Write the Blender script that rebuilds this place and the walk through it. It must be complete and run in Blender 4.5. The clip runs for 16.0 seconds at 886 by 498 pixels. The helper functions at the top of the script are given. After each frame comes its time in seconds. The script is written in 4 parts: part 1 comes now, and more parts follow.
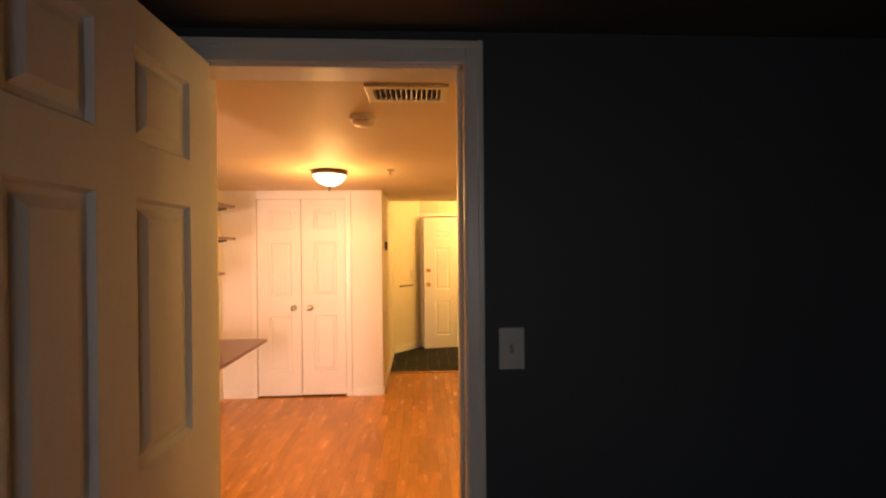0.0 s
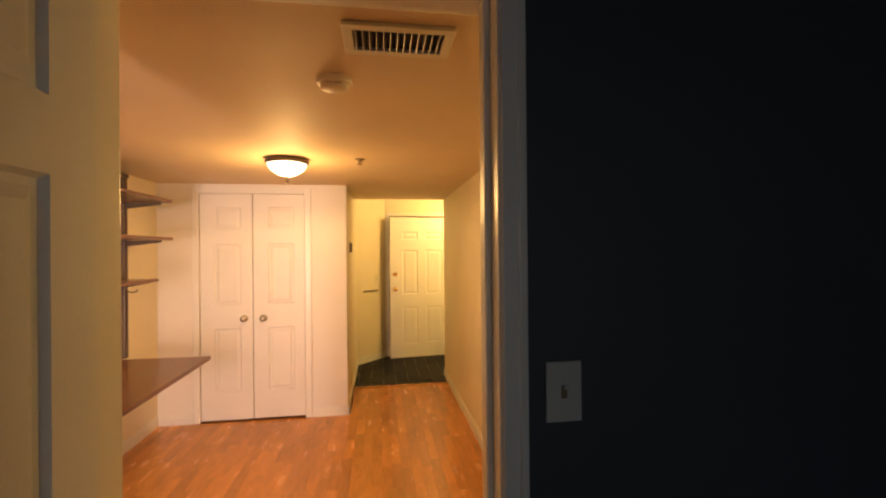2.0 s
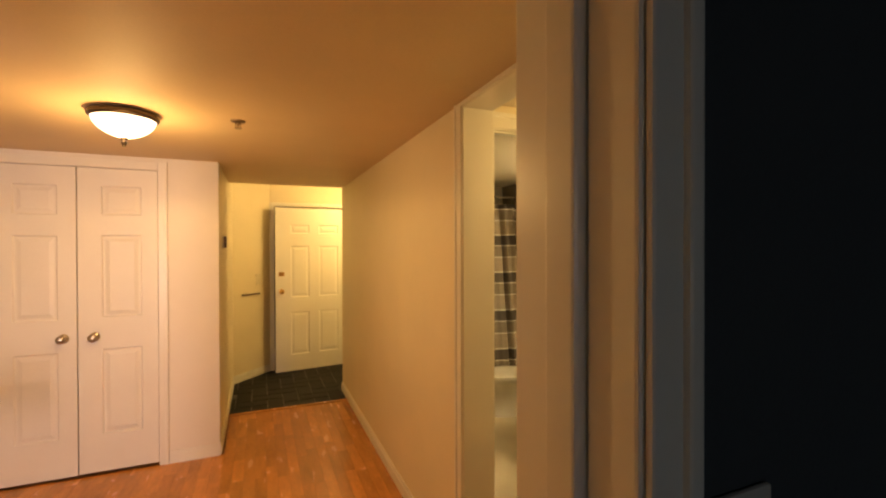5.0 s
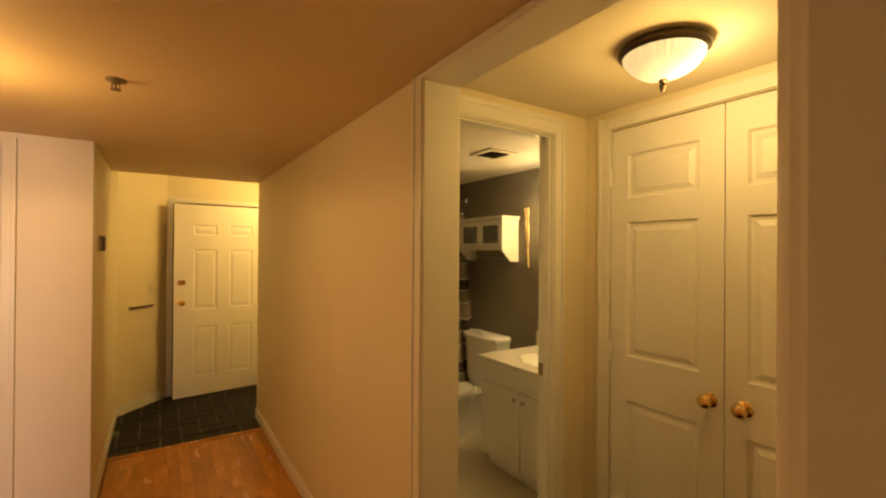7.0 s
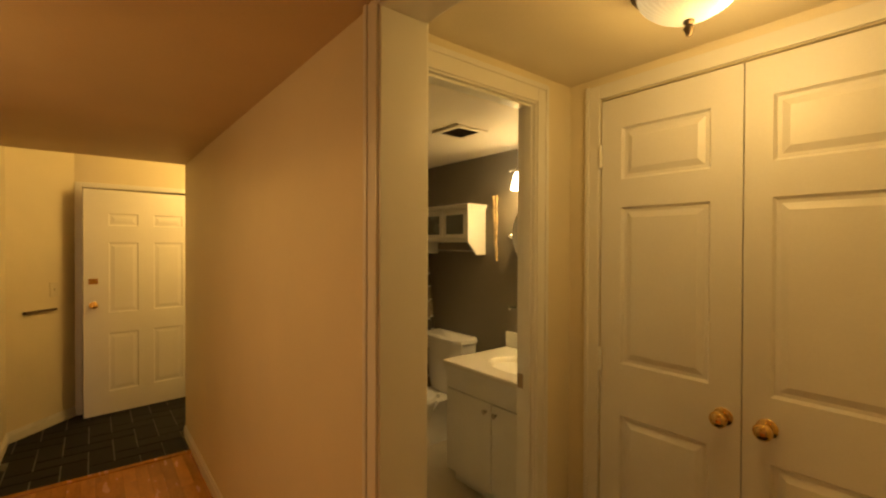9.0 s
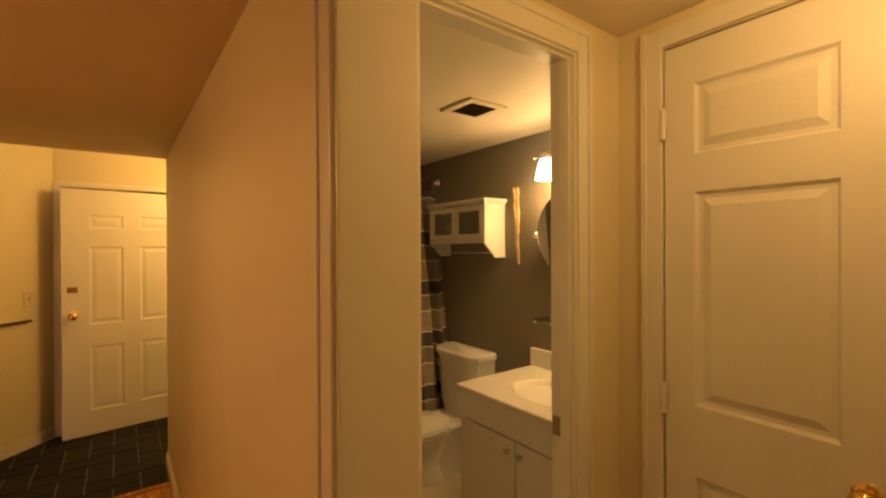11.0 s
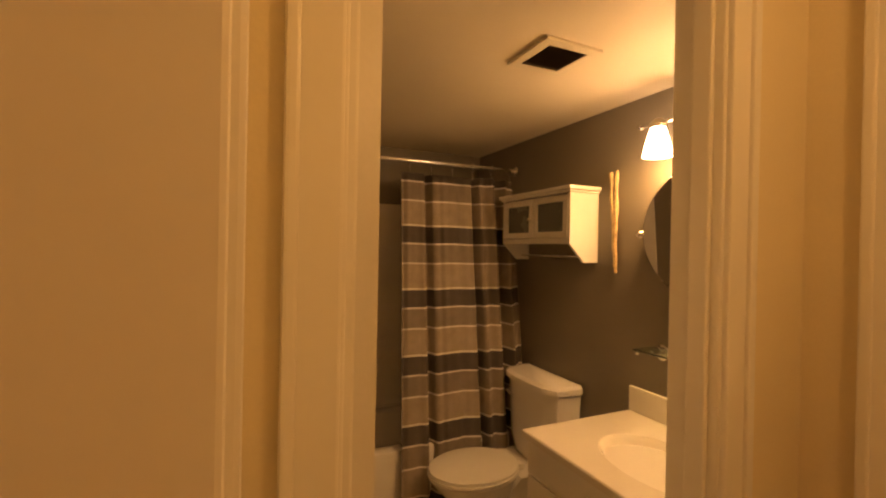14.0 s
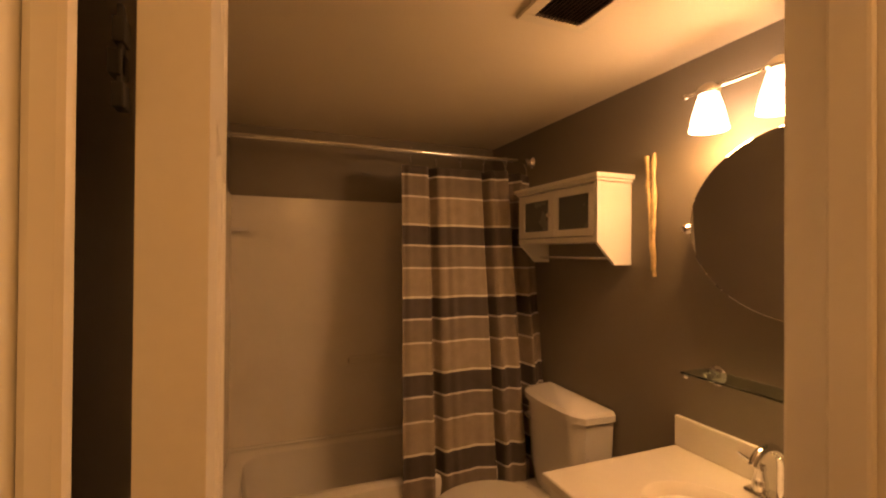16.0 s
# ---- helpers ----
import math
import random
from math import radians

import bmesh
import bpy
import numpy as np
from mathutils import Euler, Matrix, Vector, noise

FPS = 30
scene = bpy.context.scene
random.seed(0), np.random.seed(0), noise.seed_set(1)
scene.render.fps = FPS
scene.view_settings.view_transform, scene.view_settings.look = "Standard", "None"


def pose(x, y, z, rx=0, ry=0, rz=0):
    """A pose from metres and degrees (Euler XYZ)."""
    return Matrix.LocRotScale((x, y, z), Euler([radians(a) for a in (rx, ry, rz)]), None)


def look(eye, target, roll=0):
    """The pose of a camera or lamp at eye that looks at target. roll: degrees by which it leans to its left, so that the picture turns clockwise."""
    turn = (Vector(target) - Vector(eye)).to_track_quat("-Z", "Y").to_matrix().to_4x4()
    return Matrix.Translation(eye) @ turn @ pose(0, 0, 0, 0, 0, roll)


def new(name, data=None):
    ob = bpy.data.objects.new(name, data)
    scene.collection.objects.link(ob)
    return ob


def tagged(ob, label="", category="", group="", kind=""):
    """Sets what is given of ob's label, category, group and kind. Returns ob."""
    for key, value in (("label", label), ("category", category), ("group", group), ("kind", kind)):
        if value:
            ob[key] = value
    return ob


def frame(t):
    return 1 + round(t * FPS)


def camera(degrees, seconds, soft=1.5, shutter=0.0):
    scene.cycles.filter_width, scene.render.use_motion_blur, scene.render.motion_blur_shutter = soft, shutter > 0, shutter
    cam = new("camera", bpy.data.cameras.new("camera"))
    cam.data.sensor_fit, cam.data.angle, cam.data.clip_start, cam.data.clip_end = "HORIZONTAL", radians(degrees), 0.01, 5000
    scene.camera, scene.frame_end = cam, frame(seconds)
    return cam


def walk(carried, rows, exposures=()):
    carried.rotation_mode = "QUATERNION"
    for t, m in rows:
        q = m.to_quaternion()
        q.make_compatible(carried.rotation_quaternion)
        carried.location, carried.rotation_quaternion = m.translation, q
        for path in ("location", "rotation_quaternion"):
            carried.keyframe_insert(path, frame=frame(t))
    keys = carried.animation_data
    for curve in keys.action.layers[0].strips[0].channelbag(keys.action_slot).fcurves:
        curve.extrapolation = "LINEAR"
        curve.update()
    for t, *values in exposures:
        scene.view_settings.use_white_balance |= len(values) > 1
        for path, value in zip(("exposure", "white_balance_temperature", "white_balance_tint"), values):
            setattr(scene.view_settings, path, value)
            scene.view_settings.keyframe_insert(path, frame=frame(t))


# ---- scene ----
cam = camera(90.7, 16.0, soft=2.2)
PATH = [
    (0, (0.07, 0.149, 1.495), (0.168, 2.147, 1.486), -0.5),
    (0.5, (0.04, 0.265, 1.492), (0.173, 2.26, 1.495), -0.5),
    (1, (0.003, 0.368, 1.492), (0.167, 2.361, 1.501), -0.4),
    (1.5, (-0.023, 0.47, 1.487), (0.191, 2.458, 1.494), -0.4),
    (2, (-0.034, 0.566, 1.487), (0.252, 2.545, 1.489), -0.5),
    (2.5, (-0.043, 0.663, 1.489), (0.302, 2.633, 1.483), -0.4),
    (3, (-0.057, 0.762, 1.489), (0.357, 2.718, 1.476), -0.3),
    (3.5, (-0.065, 0.856, 1.485), (0.416, 2.798, 1.471), -0.2),
    (4, (-0.078, 0.941, 1.48), (0.487, 2.859, 1.468), -0.0),
    (4.2, (-0.075, 0.981, 1.474), (0.534, 2.887, 1.464), 0.1),
    (6.3, (-0.044, 1.411, 1.491), (0.918, 3.165, 1.477), -0.1),
    (6.5, (-0.028, 1.453, 1.484), (0.956, 3.195, 1.478), 0.2),
    (7, (-0.027, 1.526, 1.481), (1.063, 3.202, 1.491), 0.4),
    (7.5, (-0.007, 1.599, 1.477), (1.158, 3.224, 1.488), 0.4),
    (8, (0.043, 1.685, 1.472), (1.265, 3.269, 1.469), 0.3),
    (8.5, (0.102, 1.773, 1.472), (1.349, 3.337, 1.457), 0.2),
    (9, (0.161, 1.849, 1.47), (1.412, 3.409, 1.452), 0.2),
    (9.2, (0.186, 1.875, 1.478), (1.441, 3.432, 1.452), 0.0),
    (11.3, (0.498, 2.221, 1.465), (1.661, 3.848, 1.461), -0.1),
    (11.5, (0.526, 2.247, 1.473), (1.656, 3.898, 1.467), 0.4),
    (12, (0.601, 2.298, 1.464), (1.651, 4.0, 1.468), 0.4),
    (12.5, (0.674, 2.351, 1.454), (1.661, 4.09, 1.467), 0.7),
    (13, (0.747, 2.416, 1.464), (1.671, 4.19, 1.462), 1.1),
    (13.5, (0.803, 2.48, 1.462), (1.659, 4.288, 1.46), 1.3),
    (14, (0.862, 2.54, 1.461), (1.685, 4.362, 1.454), 1.1),
    (14.5, (0.922, 2.613, 1.451), (1.726, 4.445, 1.446), 0.8),
    (15, (0.976, 2.684, 1.453), (1.773, 4.519, 1.449), 0.8),
    (15.5, (1.021, 2.74, 1.455), (1.794, 4.585, 1.458), 0.4),
    (16, (1.056, 2.792, 1.447), (1.789, 4.653, 1.462), 0.4),
]
EXPOSURES = [(0, 0.95, 7000, 22), (2, 0.7, 6200, 10), (4, 0.48, 6100, 11), (6.5, 0.15, 6700, 5), (7.5, -0.2, 7000, 5), (9, -0.38, 7100, 8), (11.5, -0.26, 8100, 26), (12.5, -0.22, 8500, 33), (14.5, -0.38, 8700, 43), (16, -0.43, 8700, 52)]
walk(cam, [(t, look(eye, target, roll)) for t, eye, target, roll in PATH], EXPOSURES)

# ---- light ----
world = bpy.data.worlds.new("world")
scene.world = world
world.use_nodes = True
wn = world.node_tree
sky = wn.nodes.new("ShaderNodeTexSky")
sky.sky_type, sky.sun_disc = "NISHITA", False
sky.sun_elevation, sky.sun_rotation = radians(30), radians(120)
wn.links.new(sky.outputs[0], wn.nodes["Background"].inputs[0])
wn.nodes["Background"].inputs[1].default_value = 0.05


def lamp(name, kind, where, power, colour, size=0.05, m=None):
    data = bpy.data.lights.new(name, kind)
    data.energy, data.color = power, colour
    if kind == "AREA":
        data.shape, data.size, data.size_y = "RECTANGLE", size[0], size[1]
    else:
        data.shadow_soft_size = size
    ob = new(name, data)
    ob.matrix_world = m if m is not None else pose(*where)
    return ob


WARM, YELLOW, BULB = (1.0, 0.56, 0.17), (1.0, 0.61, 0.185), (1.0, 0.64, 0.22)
# added downlight, hung unseen under the room's bowl in place of its bulb
room_down = lamp("room_light_below_bowl", "SPOT", (-0.617, 3.48, 1.90), 13.5, WARM, 0.10)
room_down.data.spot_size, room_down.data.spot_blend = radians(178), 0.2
# second unseen light lower down, added to fill the ceiling
lamp("room_ceiling_fill", "POINT", (-0.617, 3.48, 1.79), 10.5, WARM, 0.10)
# added light hanging unseen just below the vestibule bowl
lamp("vestibule_light_below_bowl", "POINT", (1.37, 2.30, 1.97), 7.2, YELLOW, 0.07)
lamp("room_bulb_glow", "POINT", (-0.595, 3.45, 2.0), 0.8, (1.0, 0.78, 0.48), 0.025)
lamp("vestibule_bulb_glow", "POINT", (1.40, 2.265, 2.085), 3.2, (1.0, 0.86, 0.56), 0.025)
lamp("entry_bulb", "POINT", (1.22, 5.84, 2.05), 21.0, (1.0, 0.66, 0.23), 0.06)
for yy in (3.75, 3.545, 3.34):
    lamp("vanity_bulb", "POINT", (2.298, yy, 1.812), 7.2, BULB, 0.05)
# daylight through the tall window of the living area
living_window = lamp("living_window_light", "AREA", None, 64, (1.0, 0.68, 0.56), (0.64, 1.6), pose(-1.54, -2.61, 0.92, 90, 0, 0))
living_window.data.spread = radians(140)
# fill light at an added, unseen bedroom window, lifts the door wall
lamp("bedroom_fill_light", "AREA", None, 2.1, (0.95, 0.97, 1.0), (0.85, 0.85), pose(0.25, -1.70, 1.4, 90, 0, 0))

# ---- materials ----


def material(name, colour, rough=0.5, metal=0.0, vary=0.06, scale=6.0, bump=0.05, grain=120.0, coat=0.0, random_tone=0.0, stretch=None, second=None):
    """Painted or natural surface: two scales of tone variation and a fine relief."""
    mt = bpy.data.materials.new(name)
    mt.use_nodes = True
    n, l = mt.node_tree.nodes, mt.node_tree.links
    b = n["Principled BSDF"]
    b.inputs["Metallic"].default_value = metal
    b.inputs["Coat Weight"].default_value = coat
    co = n.new("ShaderNodeTexCoord")
    mp = n.new("ShaderNodeMapping")
    if stretch:
        mp.inputs["Scale"].default_value = stretch
    l.new(co.outputs["Object"], mp.inputs[0])
    big, fine = n.new("ShaderNodeTexNoise"), n.new("ShaderNodeTexNoise")
    big.inputs["Scale"].default_value, big.inputs["Detail"].default_value = scale, 4
    fine.inputs["Scale"].default_value, fine.inputs["Detail"].default_value = grain, 3
    l.new(mp.outputs[0], big.inputs["Vector"])
    l.new(mp.outputs[0], fine.inputs["Vector"])
    ramp = n.new("ShaderNodeValToRGB")
    dark = second or [c * (1 - 2.2 * vary) for c in colour]
    lite = [min(1, c * (1 + vary)) for c in colour]
    ramp.color_ramp.elements[0].position, ramp.color_ramp.elements[1].position = 0.3, 0.7
    ramp.color_ramp.elements[0].color = (*dark, 1)
    ramp.color_ramp.elements[1].color = (*lite, 1)
    mix = n.new("ShaderNodeMath")
    mix.operation = "MULTIPLY_ADD"
    mix.inputs[1].default_value, mix.inputs[2].default_value = 0.3, 0.0
    l.new(fine.outputs[0], mix.inputs[0])
    add = n.new("ShaderNodeMath")
    add.operation = "MULTIPLY_ADD"
    add.inputs[1].default_value = 0.7
    l.new(big.outputs[0], add.inputs[0])
    l.new(mix.outputs[0], add.inputs[2])
    l.new(add.outputs[0], ramp.inputs[0])
    out = ramp.outputs[0]
    if random_tone:
        info, hsv, mr = n.new("ShaderNodeObjectInfo"), n.new("ShaderNodeHueSaturation"), n.new("ShaderNodeMapRange")
        mr.inputs[3].default_value, mr.inputs[4].default_value = 1 - random_tone, 1 + random_tone
        l.new(info.outputs["Random"], mr.inputs[0])
        # each piece takes its own stretch of the grain
        shift = n.new("ShaderNodeVectorMath")
        shift.operation = "SCALE"
        shift.inputs[0].default_value = (37.0, 91.0, 13.0)
        l.new(info.outputs["Random"], shift.inputs["Scale"])
        l.new(shift.outputs[0], mp.inputs["Location"])
        l.new(mr.outputs[0], hsv.inputs["Value"])
        l.new(out, hsv.inputs["Color"])
        out = hsv.outputs[0]
    l.new(out, b.inputs["Base Color"])
    rr = n.new("ShaderNodeMapRange")
    rr.inputs[3].default_value, rr.inputs[4].default_value = max(0.02, rough - 0.07), min(1, rough + 0.09)
    l.new(big.outputs[0], rr.inputs[0])
    l.new(rr.outputs[0], b.inputs["Roughness"])
    if bump:
        bp = n.new("ShaderNodeBump")
        bp.inputs["Strength"].default_value, bp.inputs["Distance"].default_value = bump, 0.004
        l.new(fine.outputs[0], bp.inputs["Height"])
        l.new(bp.outputs[0], b.inputs["Normal"])
    return mt


def glow(name, colour, strength):
    mt = bpy.data.materials.new(name)
    mt.use_nodes = True
    b = mt.node_tree.nodes["Principled BSDF"]
    b.inputs["Base Color"].default_value = (0.85, 0.8, 0.7, 1)
    b.inputs["Roughness"].default_value = 0.3
    b.inputs["Emission Color"].default_value = (*colour, 1)
    b.inputs["Emission Strength"].default_value = strength
    return mt


def bowl_glass(name, colour, glow_strength):
    """Frosted lamp glass that lets the bulb's light through."""
    mt = bpy.data.materials.new(name)
    mt.use_nodes = True
    n, l = mt.node_tree.nodes, mt.node_tree.links
    tr, gl, em = n.new("ShaderNodeBsdfTranslucent"), n.new("ShaderNodeBsdfPrincipled"), n.new("ShaderNodeEmission")
    tr.inputs[0].default_value = (*colour, 1)
    gl.inputs["Base Color"].default_value = (*colour, 1)
    gl.inputs["Roughness"].default_value = 0.25
    em.inputs[0].default_value, em.inputs[1].default_value = (*colour, 1), glow_strength
    mix, add = n.new("ShaderNodeMixShader"), n.new("ShaderNodeAddShader")
    mix.inputs[0].default_value = 0.3
    l.new(tr.outputs[0], mix.inputs[1])
    l.new(gl.outputs[0], mix.inputs[2])
    l.new(mix.outputs[0], add.inputs[0])
    l.new(em.outputs[0], add.inputs[1])
    l.new(add.outputs[0], n["Material Output"].inputs[0])
    return mt


def glass(name, colour, rough=0.0):
    mt = bpy.data.materials.new(name)
    mt.use_nodes = True
    b = mt.node_tree.nodes["Principled BSDF"]
    b.inputs["Base Color"].default_value = (*colour, 1)
    b.inputs["Transmission Weight"].default_value = 1
    b.inputs["Roughness"].default_value = rough
    b.inputs["IOR"].default_value = 1.5
    return mt


CREAM = material("cream wall paint", (0.80, 0.72, 0.54), 0.45, vary=0.03, scale=2.5, bump=0.06, grain=160)
# tan instead of cream: dim orange floor bounce is put into the colour
ROOMCEIL = material("room ceiling paint, bounce-tinted", (0.70, 0.55, 0.35), 0.6, vary=0.04, scale=2, bump=0.15, grain=140)
CEIL = material("ceiling paint", (0.78, 0.70, 0.55), 0.6, vary=0.03, scale=2, bump=0.15, grain=140)
WHITE = material("white semi-gloss paint", (0.80, 0.78, 0.72), 0.3, vary=0.01, scale=3, bump=0.015, grain=90)
DOORWHITE = material("white door paint", (0.80, 0.78, 0.73), 0.38, vary=0.025, scale=3, bump=0.05, grain=110)
WALLWHITE = material("white wall paint", (0.80, 0.755, 0.68), 0.45, vary=0.025, scale=2.5, bump=0.06, grain=160)
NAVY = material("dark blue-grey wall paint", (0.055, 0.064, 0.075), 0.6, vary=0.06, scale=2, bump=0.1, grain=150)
# the unlit look of this ceiling is put into a dark base colour
DIMCEIL = material("bedroom ceiling paint, dimness included", (0.10, 0.09, 0.08), 0.7, vary=0.05, scale=2)
GREY = material("grey-brown bathroom paint", (0.225, 0.197, 0.155), 0.42, vary=0.04, scale=2.5, bump=0.1, grain=160)
WOOD = material("honey laminate", (0.62, 0.265, 0.05), 0.24, vary=0.13, scale=5.0, bump=0.015, grain=26, random_tone=0.17, stretch=(3.2, 0.8, 1))
WOODBASE = material("laminate underlay", (0.34, 0.15, 0.04), 0.5, stretch=(6, 0.7, 1))
WALNUT = material("dark walnut veneer", (0.17, 0.06, 0.022), 0.3, vary=0.22, scale=4, bump=0.03, grain=40, stretch=(9, 0.8, 6), coat=0.2)
SLATE = material("dark slate tile", (0.016, 0.017, 0.017), 0.6, vary=0.2, scale=8, bump=0.15, grain=60, random_tone=0.3)
GROUT = material("grey grout", (0.17, 0.165, 0.15), 0.9, vary=0.25, scale=9)
VINYL = material("cream vinyl", (0.62, 0.56, 0.44), 0.4, vary=0.05, scale=4)
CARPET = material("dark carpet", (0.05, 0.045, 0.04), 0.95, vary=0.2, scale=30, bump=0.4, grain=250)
PALEBOUNCE = material("pale bounce surface", (0.50, 0.44, 0.37), 0.95, vary=0.1, scale=20, bump=0.4, grain=250)
BRONZE = material("brushed bronze", (0.36, 0.27, 0.18), 0.36, metal=1.0, vary=0.1)
BRASS = material("polished brass", (0.75, 0.5, 0.2), 0.16, metal=1.0, vary=0.05)
NICKEL = material("satin nickel", (0.55, 0.5, 0.42), 0.3, metal=1.0, vary=0.05)
CHROME = material("chrome", (0.8, 0.8, 0.8), 0.07, metal=1.0, vary=0.02, bump=0)
DARKBRONZE = material("dark oiled bronze", (0.09, 0.065, 0.045), 0.35, metal=0.9, vary=0.1)
STEEL = material("dark steel standard", (0.16, 0.12, 0.10), 0.4, metal=0.7, vary=0.1)
BLACK = material("matt black", (0.012, 0.012, 0.012), 0.8)
PLASTIC = material("ivory plastic", (0.72, 0.66, 0.52), 0.35, vary=0.02)
TAN = material("aged ivory plastic", (0.66, 0.53, 0.34), 0.4, vary=0.03)
ALMOND = material("pale switch plastic", (0.6, 0.58, 0.53), 0.35, vary=0.02)
PORCELAIN = material("white porcelain", (0.82, 0.80, 0.76), 0.08, vary=0.015, bump=0, coat=0.4)
MARBLE = material("cultured marble", (0.80, 0.76, 0.68), 0.15, vary=0.03, scale=5, bump=0, coat=0.3)
SURROUND = material("tub surround", (0.80, 0.76, 0.69), 0.18, vary=0.02, bump=0.01, grain=20)
CABWHITE = material("white cabinet lacquer", (0.78, 0.76, 0.70), 0.3, vary=0.02)
FROST = material("frosted grey glass", (0.13, 0.14, 0.13), 0.25, vary=0.03, bump=0.02)
CLOTH_LIGHT = material("beige cloth", (0.34, 0.285, 0.225), 0.85, vary=0.08, scale=20, bump=0.25, grain=300)
CLOTH_MID = material("taupe cloth", (0.225, 0.19, 0.155), 0.85, vary=0.08, scale=20, bump=0.25, grain=300)
CLOTH_DARK = material("charcoal cloth", (0.085, 0.073, 0.066), 0.85, vary=0.08, scale=20, bump=0.25, grain=300)
CLOTH_LINE = material("white cloth line", (0.72, 0.69, 0.64), 0.85, vary=0.05, scale=20, bump=0.2, grain=300)
BIRCH = material("peeled birch", (0.72, 0.52, 0.26), 0.5, vary=0.32, scale=34, bump=0.3, grain=70, stretch=(1, 1, 0.4))
GLASSSHELF = glass("greenish shelf glass", (0.75, 0.92, 0.84))
SHADE = bowl_glass("lit frosted bowl", (1.0, 0.86, 0.66), 1.2)
SHADE2 = bowl_glass("lit ribbed bowl", (0.55, 0.49, 0.37), 0.12)
TULIP = glow("lit tulip glass", (1.0, 0.80, 0.50), 19.0)
SLATE.node_tree.nodes["Principled BSDF"].inputs["Specular IOR Level"].default_value = 0.22
MIRROR = material("mirror silver", (0.86, 0.86, 0.85), 0.01, metal=1.0, vary=0.0, bump=0)
MIRROR.node_tree.nodes["Map Range"].inputs[3].default_value = 0.0
MIRROR.node_tree.nodes["Map Range"].inputs[4].default_value = 0.005

# ---- mesh tools ----


def add_box(bm, x0, x1, y0, y1, z0, z1, mat=0, bevel=0.0):
    vs = [bm.verts.new((x, y, z)) for x in (x0, x1) for y in (y0, y1) for z in (z0, z1)]
    fs = []
    for q in ((0, 1, 3, 2), (4, 6, 7, 5), (0, 4, 5, 1), (2, 3, 7, 6), (0, 2, 6, 4), (1, 5, 7, 3)):
        f = bm.faces.new([vs[i] for i in q])
        f.material_index = mat
        fs.append(f)
    if bevel:
        es = list({e for f in fs for e in f.edges})
        out = bmesh.ops.bevel(bm, geom=es, offset=bevel, segments=2, affect="EDGES", profile=0.6)
        for f in out["faces"]:
            f.material_index = mat
    return fs


def finish(name, bm, mats, parent=None, smooth=False, m=None):
    bmesh.ops.recalc_face_normals(bm, faces=bm.faces)
    me = bpy.data.meshes.new(name)
    bm.to_mesh(me)
    bm.free()
    for mt in mats if isinstance(mats, (list, tuple)) else [mats]:
        me.materials.append(mt)
    if smooth:
        for p in me.polygons:
            p.use_smooth = True
        me.set_sharp_from_angle(angle=radians(38))
    ob = new(name, me)
    if parent is not None:
        ob.parent = parent
    if m is not None:
        ob.matrix_basis = m
    return ob


def boxes(name, parts, mats, parent=None, bevel=0.0, m=None):
    bm = bmesh.new()
    for p in parts:
        add_box(bm, *p[:6], p[6] if len(p) > 6 else 0, bevel)
    return finish(name, bm, mats, parent, m=m)


def lathe(name, profile, mat, parent=None, m=None, steps=28, squash=(1, 1)):
    """Turned shape about z from (radius, height) pairs."""
    bm = bmesh.new()
    rings = []
    for r, z in profile:
        rings.append([bm.verts.new((r * math.cos(a) * squash[0], r * math.sin(a) * squash[1], z)) for a in (2 * math.pi * i / steps for i in range(steps))])
    for a, b in zip(rings, rings[1:]):
        for i in range(steps):
            bm.faces.new((a[i], a[(i + 1) % steps], b[(i + 1) % steps], b[i]))
    bm.faces.new(rings[0])
    bm.faces.new(rings[-1])
    bmesh.ops.remove_doubles(bm, verts=bm.verts, dist=1e-5)
    return finish(name, bm, mat, parent, True, m)


def tube(name, pts, radius, mat, parent=None, steps=12, radii=None):
    bm = bmesh.new()
    rings = []
    pts = [Vector(p) for p in pts]
    for i, p in enumerate(pts):
        d = (pts[min(i + 1, len(pts) - 1)] - pts[max(i - 1, 0)]).normalized()
        side = d.cross(Vector((0.013, 0.027, 1) if abs(d.z) < 0.9 else (1, 0.01, 0))).normalized()
        up = side.cross(d)
        r = radii[i] if radii else radius
        rings.append([bm.verts.new(p + r * (math.cos(a) * side + math.sin(a) * up)) for a in (2 * math.pi * k / steps for k in range(steps))])
    for a, b in zip(rings, rings[1:]):
        for i in range(steps):
            bm.faces.new((a[i], a[(i + 1) % steps], b[(i + 1) % steps], b[i]))
    bm.faces.new(rings[0])
    bm.faces.new(rings[-1])
    return finish(name, bm, mat, parent, True)


def structure(ob, label="", category=""):
    return tagged(ob, label, category, "", "structure")


def thing(name, m, label, category, group=""):
    ob = new(name)
    ob.empty_display_size = 0.1
    ob.matrix_basis = m
    return tagged(ob, label, category, group)


# ---- large structure ----
CZ, VZ, BZ, EZ, DZ = 2.075, 2.16, 2.13, 2.42, 2.11   # ceilings: room, vestibule, bathroom, entry, bedroom
XW = -1.92      # room's shelf wall
YC = 4.612      # closet front
XL = -0.332     # hall, closet side
XR = 0.716      # hall, bathroom side
YB = 3.0        # bathroom door wall
XC = 1.796      # vestibule closet wall
XB = 2.43       # bathroom mirror wall
YT = 5.38       # wall behind the tub


def wall(name, parts, mats, label):
    return structure(boxes(name, parts, mats), label, "wall")


